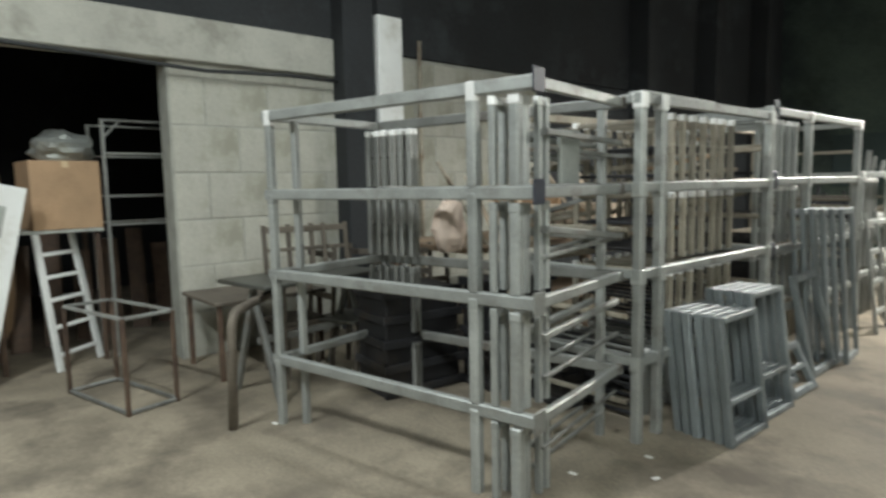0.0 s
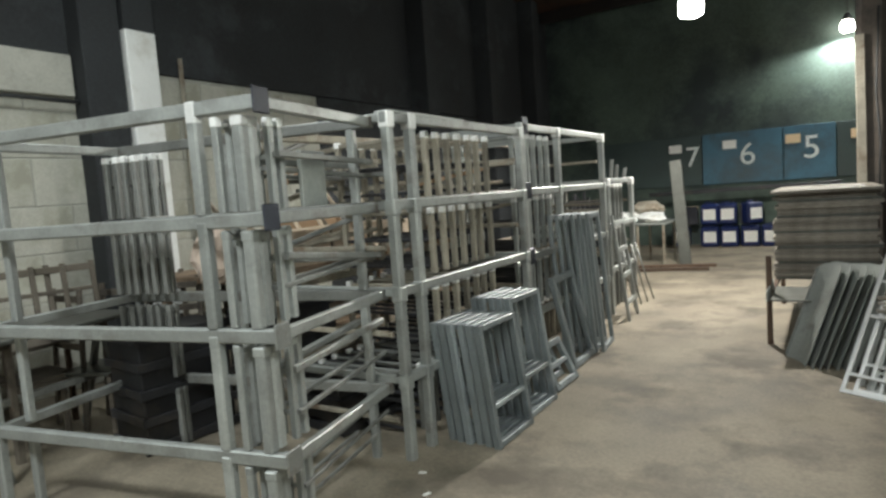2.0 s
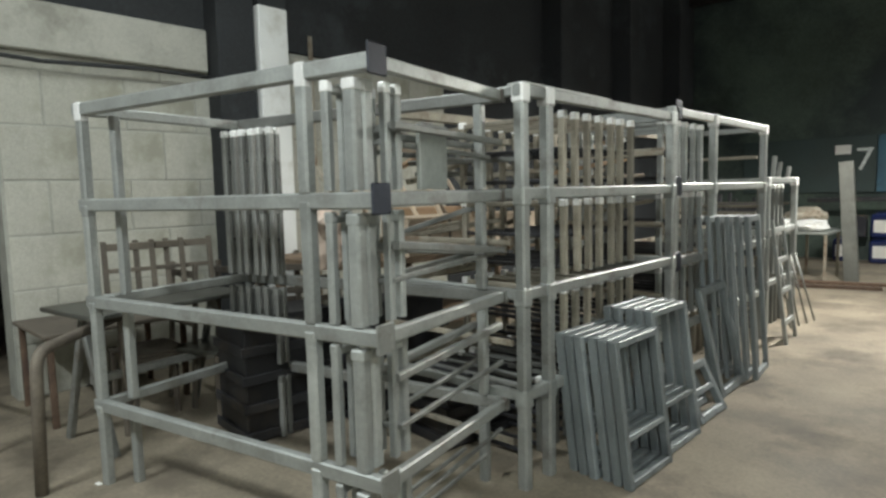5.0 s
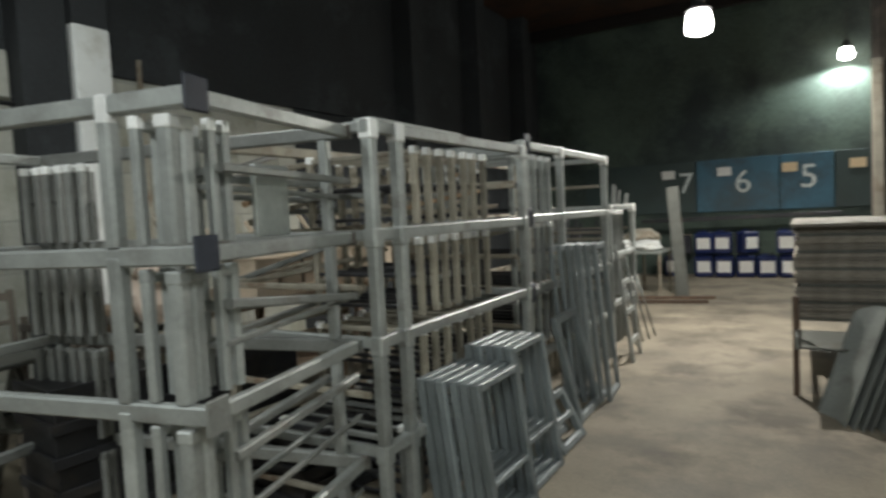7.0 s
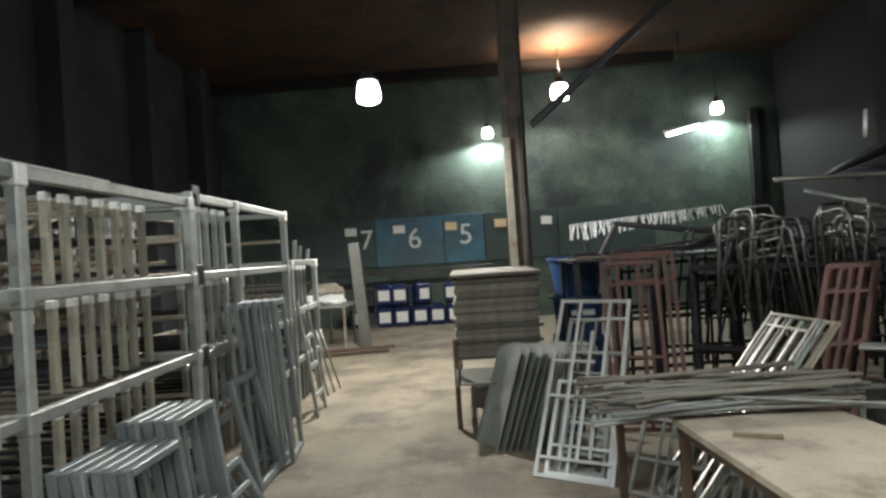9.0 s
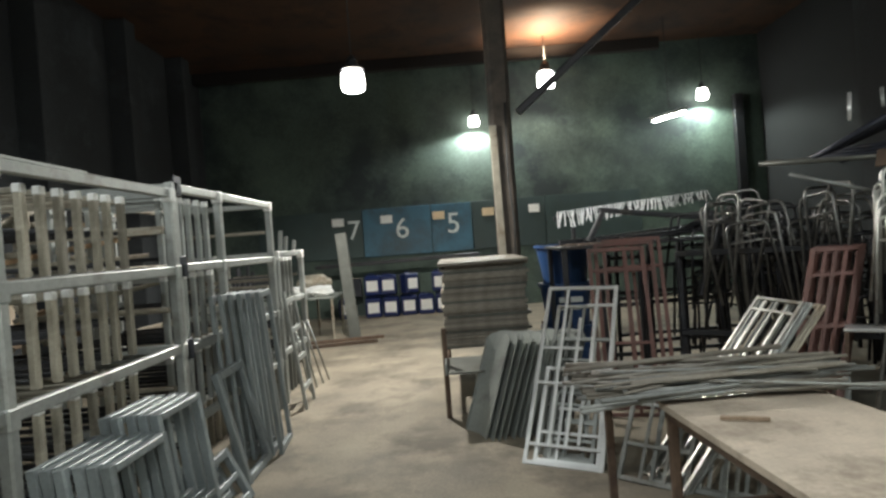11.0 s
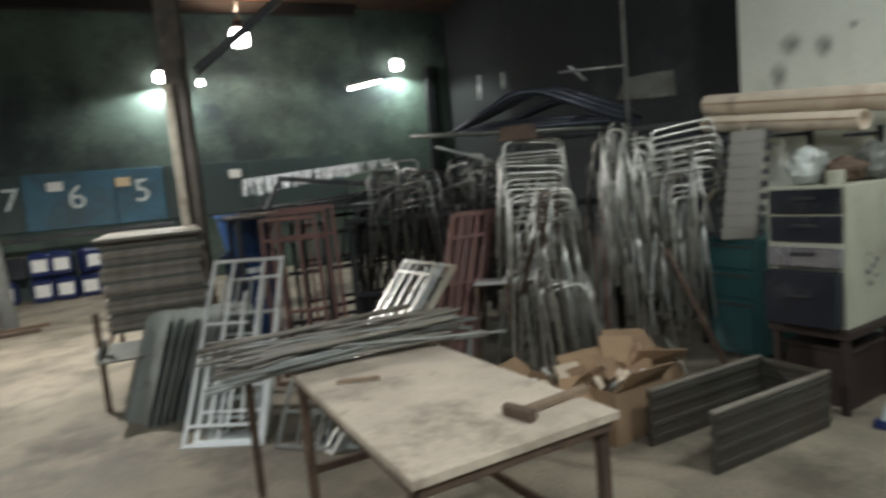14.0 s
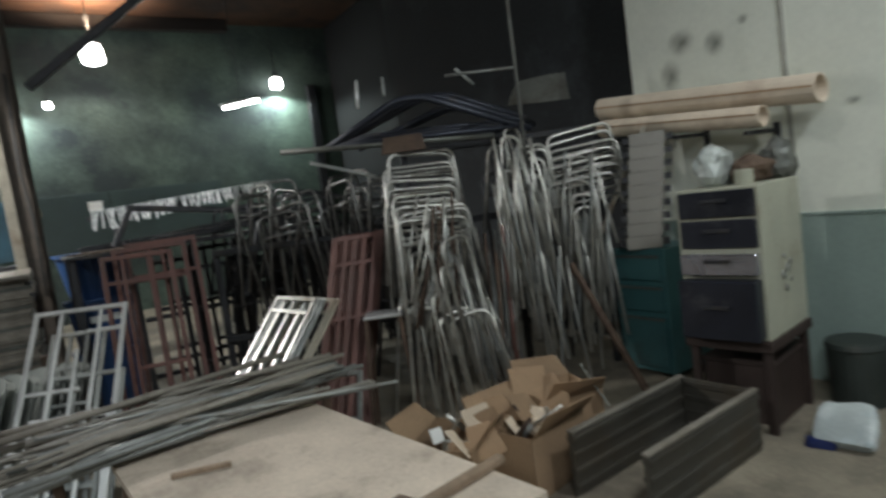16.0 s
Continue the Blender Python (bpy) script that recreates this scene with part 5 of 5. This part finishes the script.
for u0, z0, u1, z1, m, r in ((-1.45, 1.98, 0.1, 1.90, SHEET_DARK, 0.022), (-1.25, 1.88, -0.75, 1.70, STEEL, 0.015), (-0.2, 2.36, 0.3, 2.36, STEEL_DULL, 0.012), (-0.85, 2.22, -0.84, 2.42, SILVER, 0.013), (-0.65, 2.28, -0.65, 2.42, STEEL, 0.012), (-0.12, 2.40, 0.0, 2.28, STEEL, 0.012)):
    t3 = thing("loose_tube", "loose steel tube on top of heap", "steel bar", Matrix(), "loose tubes")
    rod("tube", [heap_at(u0, z0, 0.1), heap_at(u1, z1, 0.15)], r, m, t3)
bd = thing("brown_board", "small brown board wedged in the heap", "board", Matrix())
plate("board", [heap_at(-0.72, 1.86, 0.05), heap_at(-0.40, 1.86, 0.05), heap_at(-0.42, 1.98, 0.12), heap_at(-0.70, 1.98, 0.12)], 0.012, RUST, bd)
for k in range(3):
    bd = thing("torn_card", "torn dusty card on top of the heap", "cardboard", Matrix(), "torn cards")
    plate("card", [heap_at(0.25 + 0.1 * k, 2.12, 0.35), heap_at(0.55 + 0.08 * k, 2.1, 0.3), heap_at(0.62 + 0.05 * k, 2.32, 0.42), heap_at(0.35 + 0.1 * k, 2.30, 0.45)], 0.006, SHEET_DARK, bd)
# hanging wire and leaning bar
wire = thing("hanging_wire", "thin steel pull wire hanging from roof", "wire")
rod("wire", [heap_at(0.29, 5.74, -0.05), heap_at(0.285, 1.4, -0.05)], 0.012, STEEL_DULL, wire)
lb = thing("leaning_tube", "rusty square tube leaning on heap", "steel bar")
bar("tube", heap_at(0.85, 0.0, -0.55), heap_at(0.50, 0.92, -0.1), 0.04, 0.04, RUST, lb)
st2 = thing("small_stool", "small steel stool standing at the heap's foot", "stool", Matrix.Translation(heap_at(-0.82, 0, -0.35)) @ Matrix.Rotation(-0.6, 4, "Z"))
for x in (-0.11, 0.11):
    for y in (-0.09, 0.09):
        bar("leg", (x * 1.5, y * 1.4, 0), (x, y, 0.78), 0.025, 0.025, RUST, st2, up=(0, 1, 0))
slab("seat", (-0.13, -0.11, 0.78), (0.13, 0.11, 0.80), SILVER, st2, "bright flat seat plate")

# ---- stacked frames between the pillar and the heap, black for the dim zone ----
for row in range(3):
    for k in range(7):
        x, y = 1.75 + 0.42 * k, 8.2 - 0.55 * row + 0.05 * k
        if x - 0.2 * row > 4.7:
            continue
        dk = thing("dark_bench", "steel bench in a stack, dim zone coloured black", "bench", pose(x - 0.2 * row, y, 0, 0, 0, rng.uniform(-12, 12)), "dark bench frames")
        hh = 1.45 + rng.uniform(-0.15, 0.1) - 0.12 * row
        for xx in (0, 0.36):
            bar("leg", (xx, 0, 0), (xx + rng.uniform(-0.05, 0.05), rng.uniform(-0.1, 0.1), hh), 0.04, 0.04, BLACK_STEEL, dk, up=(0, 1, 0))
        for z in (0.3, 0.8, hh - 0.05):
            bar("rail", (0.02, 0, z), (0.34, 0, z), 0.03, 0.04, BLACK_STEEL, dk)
lg = thing("white_clip_row", "long dark bar with a row of white clips", "clip rail", Matrix())
bar("bar", (1.20, 8.98, 1.76), (3.26, 9.08, 1.90), 0.08, 0.05, BLACK_STEEL, lg)
for x in (1.45, 3.25):
    bar("post", (x, 8.98, 0), (x, 8.98, 1.72), 0.05, 0.05, BLACK_STEEL, lg, up=(0, 1, 0))
for k in range(64):
    t = k / 63
    c = Vector((1.24, 8.93, 1.79)).lerp(Vector((3.22, 9.03, 1.93)), t)
    ln = 0.16 - 0.09 * t + rng.uniform(-0.02, 0.02)
    bar("clip", c + Vector((0, -0.05, 0.05)), c + Vector((rng.uniform(-0.07, 0.07), -0.07, -ln)), 0.014, 0.012, SILVER, lg, "white metal clip")
dt = thing("dark_table", "dark steel table under loose rails", "table", Matrix())
slab("top", (0.85, 6.62, 1.405), (3.0, 7.62, 1.432), BLACK_STEEL, dt)
for x in (0.9, 2.95):
    for y in (6.68, 7.56):
        bar("leg", (x, y, 0), (x, y, 1.404), 0.05, 0.05, BLACK_STEEL, dt, up=(0, 1, 0))
for k, (x0, y0, z0, x1, y1, z1) in enumerate(((1.38, 7.2, 1.77, 2.42, 7.24, 1.62), (2.42, 7.18, 1.62, 2.93, 7.0, 1.45), (2.40, 7.10, 1.60, 2.06, 7.12, 1.46), (1.40, 7.14, 1.75, 1.24, 7.14, 1.46), (1.25, 7.4, 1.46, 2.9, 7.2, 1.58), (1.3, 7.0, 1.46, 3.0, 7.3, 1.53), (1.5, 6.9, 1.46, 2.4, 7.0, 1.50), (1.0, 7.5, 1.46, 2.2, 7.5, 1.50), (2.3, 6.55, 1.50, 2.1, 6.58, 0.9))):
    ob = thing("dark_rail", "dark flat steel rail lying across the frames", "steel bar", Matrix(), "dark rails")
    bar("rail", (x0, y0, z0), (x1, y1, z1), 0.09, 0.05, BLACK_STEEL, ob)
for k in range(6):
    ob = thing("rusty_strip", "rusty steel strip on top of stack", "steel bar", Matrix(), "rusty strips")
    bar("strip", (0.95 + rng.uniform(-0.1, 0.1), 6.70 + 0.1 * k, 1.44), (1.75 + rng.uniform(-0.1, 0.1), 6.72 + 0.1 * k, 1.44), 0.06, 0.012, RUST, ob)

# ---- cabinets by the cream wall ----
gc = thing("teal_cabinet", "teal enamel steel drawer cabinet standing by wall", "cabinet", pose(4.18, 3.965, 0))
slab("body", (0, 0, 0.08), (0.42, 0.44, 0.96), TEAL, gc)
for z0, z1 in ((0.12, 0.48), (0.52, 0.70), (0.74, 0.92)):
    slab("drawer", (-0.02, 0.03, z0), (0.002, 0.41, z1), TEAL, gc)
    slab("drawer_lip", (-0.028, 0.03, z1 - 0.02), (-0.018, 0.41, z1 - 0.004), SHEET_DARK, gc, "dark drawer gap", ease=0)
for x in (0.05, 0.37):
    for y in (0.05, 0.39):
        bar("foot", (x, y, 0), (x, y, 0.081), 0.04, 0.04, BLACK_STEEL, gc, up=(0, 1, 0))
# stack of trays above, seen as a tall ribbed strip
for k in range(9):
    t = thing("metal_tray", "grey pressed metal tray in a tall stack", "tray", plane_frame((4.06 + 0.012 * k, 4.22 - 0.004 * k, 0.965 + 0.088 * k), (0.62, -0.78, 0), (0.02, 0.0, 1)), "stacked trays")
    slab("front", (0.045, 0.0, 0), (0.275, 0.02, 0.0872), TRAY_GREY, t, ease=0.002)
    slab("tray_body", (0.02, 0.021, 0.02), (0.30, 0.2, 0.06), SHEET_DARK, t, ease=0.003)
    for x in (0.0, 0.29):
        slab("clip", (x, -0.01, 0.02), (x + 0.035, 0.05, 0.065), BLACK_STEEL, t, ease=0.003)
lt = thing("leaning_timber", "grey timber leaning on the tray stack", "timber", Matrix())
bar("timber", (4.1, 4.50, 0.97), (4.35, 4.15, 1.80), 0.06, 0.03, STEEL_TAN, lt)

cb = thing("drawer_cabinet", "navy-fronted cream drawer cabinet on rusty legs", "cabinet", pose(3.83, 3.08, 0, 0, 0, 8))
slab("body", (0, 0, 0.52), (0.56, 0.46, 1.36), CREAM_ENAMEL, cb)
for z0, z1, out, m in ((1.20, 1.345, -0.018, NAVY_ENAMEL), (1.03, 1.185, -0.018, NAVY_ENAMEL), (0.885, 1.0, -0.05, ALU_TRAY), (0.535, 0.86, -0.10, NAVY_ENAMEL)):
    d = slab("drawer", (out, 0.02, z0), (0.002, 0.44, z1), m, cb, "bright metal drawer front" if m is ALU_TRAY else "navy enamel drawer front")
    bar("handle", (out - 0.008, 0.16, (z0 + z1) / 2 + 0.02), (out - 0.008, 0.30, (z0 + z1) / 2 + 0.02), 0.012, 0.02, BLACK_STEEL, d)
for k, (x, z) in enumerate(((0.26, 0.94), (0.34, 0.90), (0.24, 0.84), (0.34, 0.80), (0.27, 0.76), (0.3, 0.87))):
    rod("dark_mark", [(x, -0.003, z), (x, 0.001, z)], 0.016 + 0.006 * (k % 3), STEEL_DULL, cb, "dark worn mark", n=9)
# frame and legs carry the shade under the cabinet in their colour
slab("frame", (-0.02, -0.01, 0.46), (0.58, 0.47, 0.519), SHADED_RED, cb)
for x in (0.02, 0.54):
    for y in (0.03, 0.43):
        bar("leg", (x, y, 0), (x, y, 0.461), 0.045, 0.045, SHADED_RED, cb, up=(0, 1, 0))
# oddments on the cabinet
lump("plaster_bag", pose(4.02, 3.44, 1.361), (0.13, 0.09, 0.13), SHEET, "grey dusty crumpled bag on cabinet", "bag", 5)
lump("rag_heap", pose(4.16, 3.3, 1.361), (0.14, 0.12, 0.09), RUST, "brown rag heap on the cabinet", "rag", 8)
tin = thing("tin", "small cream tin on the cabinet", "tin", pose(3.98, 3.24, 1.361))
lathe("can", [(0.05, 0), (0.05, 0.075), (0.046, 0.08)], CREAM_ENAMEL, tin, n=16)
lump("grey_cloth", pose(4.30, 3.22, 1.361), (0.10, 0.09, 0.13), SHEET_DARK, "grey folded cloth on the cabinet", "cloth", 3)

# cardboard rolls on wall brackets
for (x, y0, y1, z, r, a) in ((4.62, 3.10, 4.74, 1.845, 0.088, 0.105), (4.49, 3.38, 4.65, 1.735, 0.066, 0.095)):
    rl = thing("paper_roll", "long cream cardboard roll on wall brackets", "roll", Matrix(), "cardboard rolls")
    n = 20
    vs, fs = [], []
    for rr, yy in ((r, y0), (r, y1), (r * 0.88, y1), (r * 0.88, y0)):
        for k in range(n):
            q = 2 * math.pi * k / n
            vs.append(Vector((x + rr * math.cos(q), yy, z + a * (yy - y0) + rr * math.sin(q))))
    for j in range(4):
        for k in range(n):
            fs.append([j * n + k, j * n + (k + 1) % n, ((j + 1) % 4) * n + (k + 1) % n, ((j + 1) % 4) * n + k])
    put("tube", vs, fs, PAPER_ROLL, rl, smooth=False)
    bar("outer_edge", (x - r * 1.0, y0 + 0.01, z + 0.012), (x - r * 1.0, y1 - 0.01, z + a * (y1 - y0) + 0.012), 0.004, 0.012, CARD, rl, "loose paper edge")
for y in (3.45, 3.95, 4.5):
    br = thing("wall_bracket", "dark steel bracket holding cardboard rolls", "bracket", pose(0, 0, 0), "roll brackets")
    zb = 1.675 + 0.1 * (y - 3.45)
    bar("arm", (4.775, y, zb - 0.03), (4.40, y, zb - 0.03), 0.03, 0.025, BLACK_STEEL, br)
    bar("plate", (4.765, y, zb - 0.12), (4.765, y, zb + 0.02), 0.04, 0.02, BLACK_STEEL, br, up=(1, 0, 0))

# bin, bag, white leaf, bench
bn = thing("round_bin", "dark round bin against the sage wall", "bin", pose(4.54, 2.98, 0))
lathe("shell", [(0.145, 0), (0.16, 0.33), (0.168, 0.34), (0.16, 0.37), (0.12, 0.38)], BIN_GREEN, bn, n=22)
bag = lump("plastic_bag", pose(3.84, 2.77, 0.03, 0, 0, -80) @ pose(0, 0, 0, -50, 0, 0), (0.135, 0.035, 0.135), PLASTIC_BAG, "shiny white plastic packet tipped on the floor", "packet", 11, rough=0.14, square=0.45)
lump("blue_pouch", pose(3.83, 2.87, 0.0, 0, 0, -75), (0.07, 0.03, 0.03), BLUE_DRUM, "dark blue plastic pouch under the packet", "pouch", 12, rough=0.15, square=0.5)
crate = thing("red_crate", "red-brown steel box darkened by the cabinet's painted shade", "box", pose(4.05, 3.2, 0, 0, 0, 8))
slab("body", (-0.12, -0.05, 0), (0.38, 0.35, 0.34), SHADED_RED, crate)
slab("lid", (-0.13, -0.06, 0.34), (0.39, 0.36, 0.37), SHADED_RED, crate)
lf = thing("door_leaf", "white door leaf propped low against the wall", "door", pose(0, 0, 0))
slab("leaf", (4.68, 1.2, 0.0), (4.72, 2.28, 1.12), WHITE_PAINT, lf)
lathe("lock", [(0.02, 0), (0.02, 0.012), (0.015, 0.014)], STEEL_DULL, lf, n=12).matrix_world = pose(4.682, 2.22, 0.94, 0, -90, 0)
hd = bar("lever_handle", (4.66, 2.24, 0.66), (4.66, 2.40, 0.67), 0.02, 0.022, CHROME, lf, "chrome lever handle")
slab("handle_plate", (4.672, 2.2, 0.58), (4.681, 2.25, 0.74), CHROME, lf, "chrome handle plate")
pk = thing("wood_stake", "short wooden stake standing by the wall", "stake", pose(4.72, 2.62, 0))
bar("timber", (0, 0, 0), (0.03, 0, 0.66), 0.035, 0.025, BARE_WOOD, pk, up=(0, 1, 0))

be = thing("low_bench", "low brown wooden bench with rusty legs", "bench", pose(3.22, 2.23, 0, 0, 0, -6))
slab("bench_top", (0, -1.3, 0.415), (0.62, 0, 0.44), BARE_WOOD, be)
for x in (0.06, 0.56):
    for y in (-1.22, -0.40, -0.06):
        bar("leg", (x, y, 0), (x, y, 0.414), 0.042, 0.042, RUST, be, up=(0, 1, 0))
for k in range(3):
    bx2 = thing("shallow_metal_box", "shallow grey metal box stacked on bench", "metal box", pose(3.28, 2.17, 0.441 + 0.098 * k, 0, 0, -6 + k), "shallow boxes")
    slab("shell", (0.03, -1.0, 0), (0.5, -0.06, 0.092), SHEET_DARK, bx2, ease=0.005)
    slab("lip", (0.024, -1.0, 0.078), (0.034, -0.06, 0.096), STEEL, bx2, "bright edge", ease=0.002)
lid = thing("cardboard_sheet", "dusty grey-brown cardboard sheet over shallow boxes", "cardboard", pose(3.34, 1.55, 0.741))
plate("sheet", [(-0.05, 0.52, 0.0), (0.0, -0.3, 0.05), (0.4, -0.3, 0.02), (0.42, 0.5, 0.02)], 0.012, STACK_GREY, lid)

# ---- long ribbed metal box and cartons of scrap ----
rb = thing("ribbed_metal_box", "long dark ribbed metal trough open at one end", "metal box", plane_frame((2.68, 3.02, 0), (1, 0.06, 0), (0, 0, 1)))
L, W, H = 0.95, 0.42, 0.325
for y in (0, W):
    slab("side", (0, y - 0.012, 0), (L, y + 0.012, H), BROWN_SHEET, rb, ease=0.003)
    for z in (0.05, 0.13, 0.21, 0.29):
        for s in (-1, 1):
            bar("rib", (0.005, y + s * 0.016, z), (L - 0.005, y + s * 0.016, z), 0.012, 0.028, BROWN_SHEET, rb)
    bar("edge", (0, y, H), (L, y, H), 0.034, 0.016, STACK_GREY, rb)
slab("end", (L - 0.02, 0.013, 0), (L, W - 0.013, H), BROWN_SHEET, rb, ease=0.003)
for z in (0.06, 0.14, 0.22, 0.30):
    bar("rib", (L - 0.026, 0.03, z), (L - 0.026, W - 0.03, z), 0.012, 0.028, BROWN_SHEET, rb)
carton(pose(2.32, 3.95, 0, 0, 0, 35), 0.42, 0.36, 0.30, CARD, "open brown carton full of scrap", "scrap cartons", True)
carton(pose(2.68, 3.75, 0, 0, 0, 12), 0.46, 0.36, 0.32, CARD, "open brown carton full of scrap", "scrap cartons", True)
carton(pose(3.05, 3.92, 0, 0, 0, -15), 0.36, 0.36, 0.34, CARD, "torn open brown carton by the heap", "scrap cartons", True)
for k in range(26):
    c = rng.choice(((2.32, 3.95), (2.68, 3.75), (3.02, 3.9)))
    p = Vector((c[0] + rng.uniform(-0.13, 0.13), c[1] + rng.uniform(-0.11, 0.11), rng.uniform(0.2, 0.27)))
    q = p + Vector((rng.uniform(-0.12, 0.12), rng.uniform(-0.12, 0.12), rng.uniform(0.02, 0.16)))
    sc = thing("scrap_piece", "short piece of metal scrap in carton", "scrap", Matrix(), "metal scrap")
    if k % 3:
        rod("tube", [p, q], rng.choice((0.009, 0.013)), rng.choice((CHROME, STEEL_DULL, RUST)), sc, n=6)
    else:
        bar("strip", p, q, 0.07, 0.008, rng.choice((CARD_PALE, STEEL_TAN, WHITE_PAPER)), sc)
for k, (x, y, z, a) in enumerate(((2.45, 3.85, 0.30, 20), (2.9, 3.98, 0.36, -10), (3.18, 3.75, 0.34, 50))):
    cd = thing("torn_card", "torn cardboard piece sticking from carton", "cardboard", pose(x, y, z, 62, 8, a), "torn cards")
    slab("card", (-0.12, -0.10, 0), (0.12, 0.13, 0.006), (CARD_PALE, CARD, SHEET)[k], cd, ease=0.002)

for k in range(7):
    x, y = 2.22 + 0.13 * k + rng.uniform(-0.03, 0.03), 3.86 + rng.uniform(-0.12, 0.08)
    cd = thing("torn_card", "torn cardboard piece sticking from carton", "cardboard", pose(x, y, 0.27 + rng.uniform(0, 0.05), rng.uniform(30, 80), rng.uniform(-25, 25), rng.uniform(-60, 60)), "torn cards")
    plate("card", [(-0.09, -0.05, 0), (0.10, -0.07, 0.01), (0.07, 0.10, 0.025), (-0.05, 0.12, 0.0)], 0.005, rng.choice((CARD, CARD, CARD_PALE)), cd)
for k in range(5):
    lump("crumpled_paper", pose(2.26 + 0.17 * k, 3.80 + 0.06 * (k % 3), 0.20), (0.075, 0.065, 0.07), CARD_PALE if k % 2 else CARD, "crumpled brown paper on the scrap cartons", "paper", 20 + k, "crumpled papers", 0.5)

# ---- wall smudges, blocks of the west wall ----
def smudge_material():
    m = bpy.data.materials.new("soft_smudge")
    m.use_nodes = True
    t = m.node_tree
    b = t.nodes["Principled BSDF"]
    b.inputs["Base Color"].default_value = (0.12, 0.125, 0.10, 1)
    b.inputs["Roughness"].default_value = 0.8
    co = t.nodes.new("ShaderNodeTexCoord")
    g = t.nodes.new("ShaderNodeTexGradient")
    g.gradient_type = "SPHERICAL"
    nz_ = t.nodes.new("ShaderNodeTexNoise")
    nz_.inputs["Scale"].default_value, nz_.inputs["Detail"].default_value = 1.3, 4
    mul = t.nodes.new("ShaderNodeMath")
    mul.operation = "MULTIPLY"
    mr = t.nodes.new("ShaderNodeMapRange")
    mr.inputs["From Min"].default_value, mr.inputs["From Max"].default_value, mr.inputs["To Max"].default_value = 0.0, 0.6, 0.6
    t.links.new(co.outputs["Object"], g.inputs["Vector"])
    t.links.new(co.outputs["Object"], nz_.inputs["Vector"])
    t.links.new(g.outputs["Fac"], mul.inputs[0])
    t.links.new(nz_.outputs["Fac"], mul.inputs[1])
    t.links.new(mul.outputs[0], mr.inputs["Value"])
    t.links.new(mr.outputs[0], b.inputs["Alpha"])
    return m


SMUDGE = smudge_material()
for k, (y, z, a, b) in enumerate(((4.09, 2.375, 0.12, 0.10), (3.83, 2.305, 0.09, 0.10), (2.64, 1.957, 0.05, 0.07), (2.24, 1.60, 0.09, 0.10), (2.68, 1.32, 0.11, 0.11), (3.62, 2.40, 0.04, 0.04), (4.2, 2.16, 0.10, 0.13), (2.45, 1.52, 0.18, 0.08), (3.0, 1.75, 0.05, 0.03))):
    n = 16
    ring = [Vector((0, 1.05 * math.cos(2 * math.pi * i / n), 1.05 * math.sin(2 * math.pi * i / n))) for i in range(n)]
    ob = put("wall_smudge", [Vector((0, 0, 0))] + ring, [[0, 1 + (i + 1) % n, 1 + i] for i in range(n)], SMUDGE)
    ob.location, ob.scale = (4.7755, y, z), (1, a, b)
    tagged(ob, "soft dirty smudge on the cream wall", "stain", kind="structure")
mesh_cache = {}
nz, ny = 7, 8
for iz in range(nz):
    for iy in range(-1, ny + 1):
        bw, bh = 0.61, 0.425
        y0 = 1.70 + bw * iy + (bw / 2 if iz % 2 else 0)
        y1 = y0 + bw - 0.011
        y0c, y1c = max(y0, 1.70), min(y1, 6.58)
        if y1c - y0c < 0.08:
            continue
        key = round(y1c - y0c, 3)
        if key not in mesh_cache:
            v, f = slab_geo((-0.02, 0, 0), (0.009, key, bh - 0.011), 0.005)
            mesh_cache[key] = mesh_of(v, f, BLOCK, "block")
        ob = new("block", mesh_cache[key])
        ob.parent = wall_w
        ob.location = (-5.74 + rng.uniform(-0.002, 0.003), y0c, 0.004 + bh * iz)

# paper scraps on the floor by the stack's foot
for x, y, a in ((-1.78, 2.92, 20), (-1.62, 2.72, 70), (-1.95, 2.45, 10), (-1.45, 2.30, 50), (-3.72, 1.60, 5), (-1.2, 1.9, 30)):
    ps = thing("paper_scrap", "small white paper scrap on the floor", "paper scrap", pose(x, y, 0.002, 0, 0, a), "paper scraps")
    slab("paper", (-0.022, -0.012, 0), (0.022, 0.012, 0.003), WHITE_PAPER, ps, ease=0)
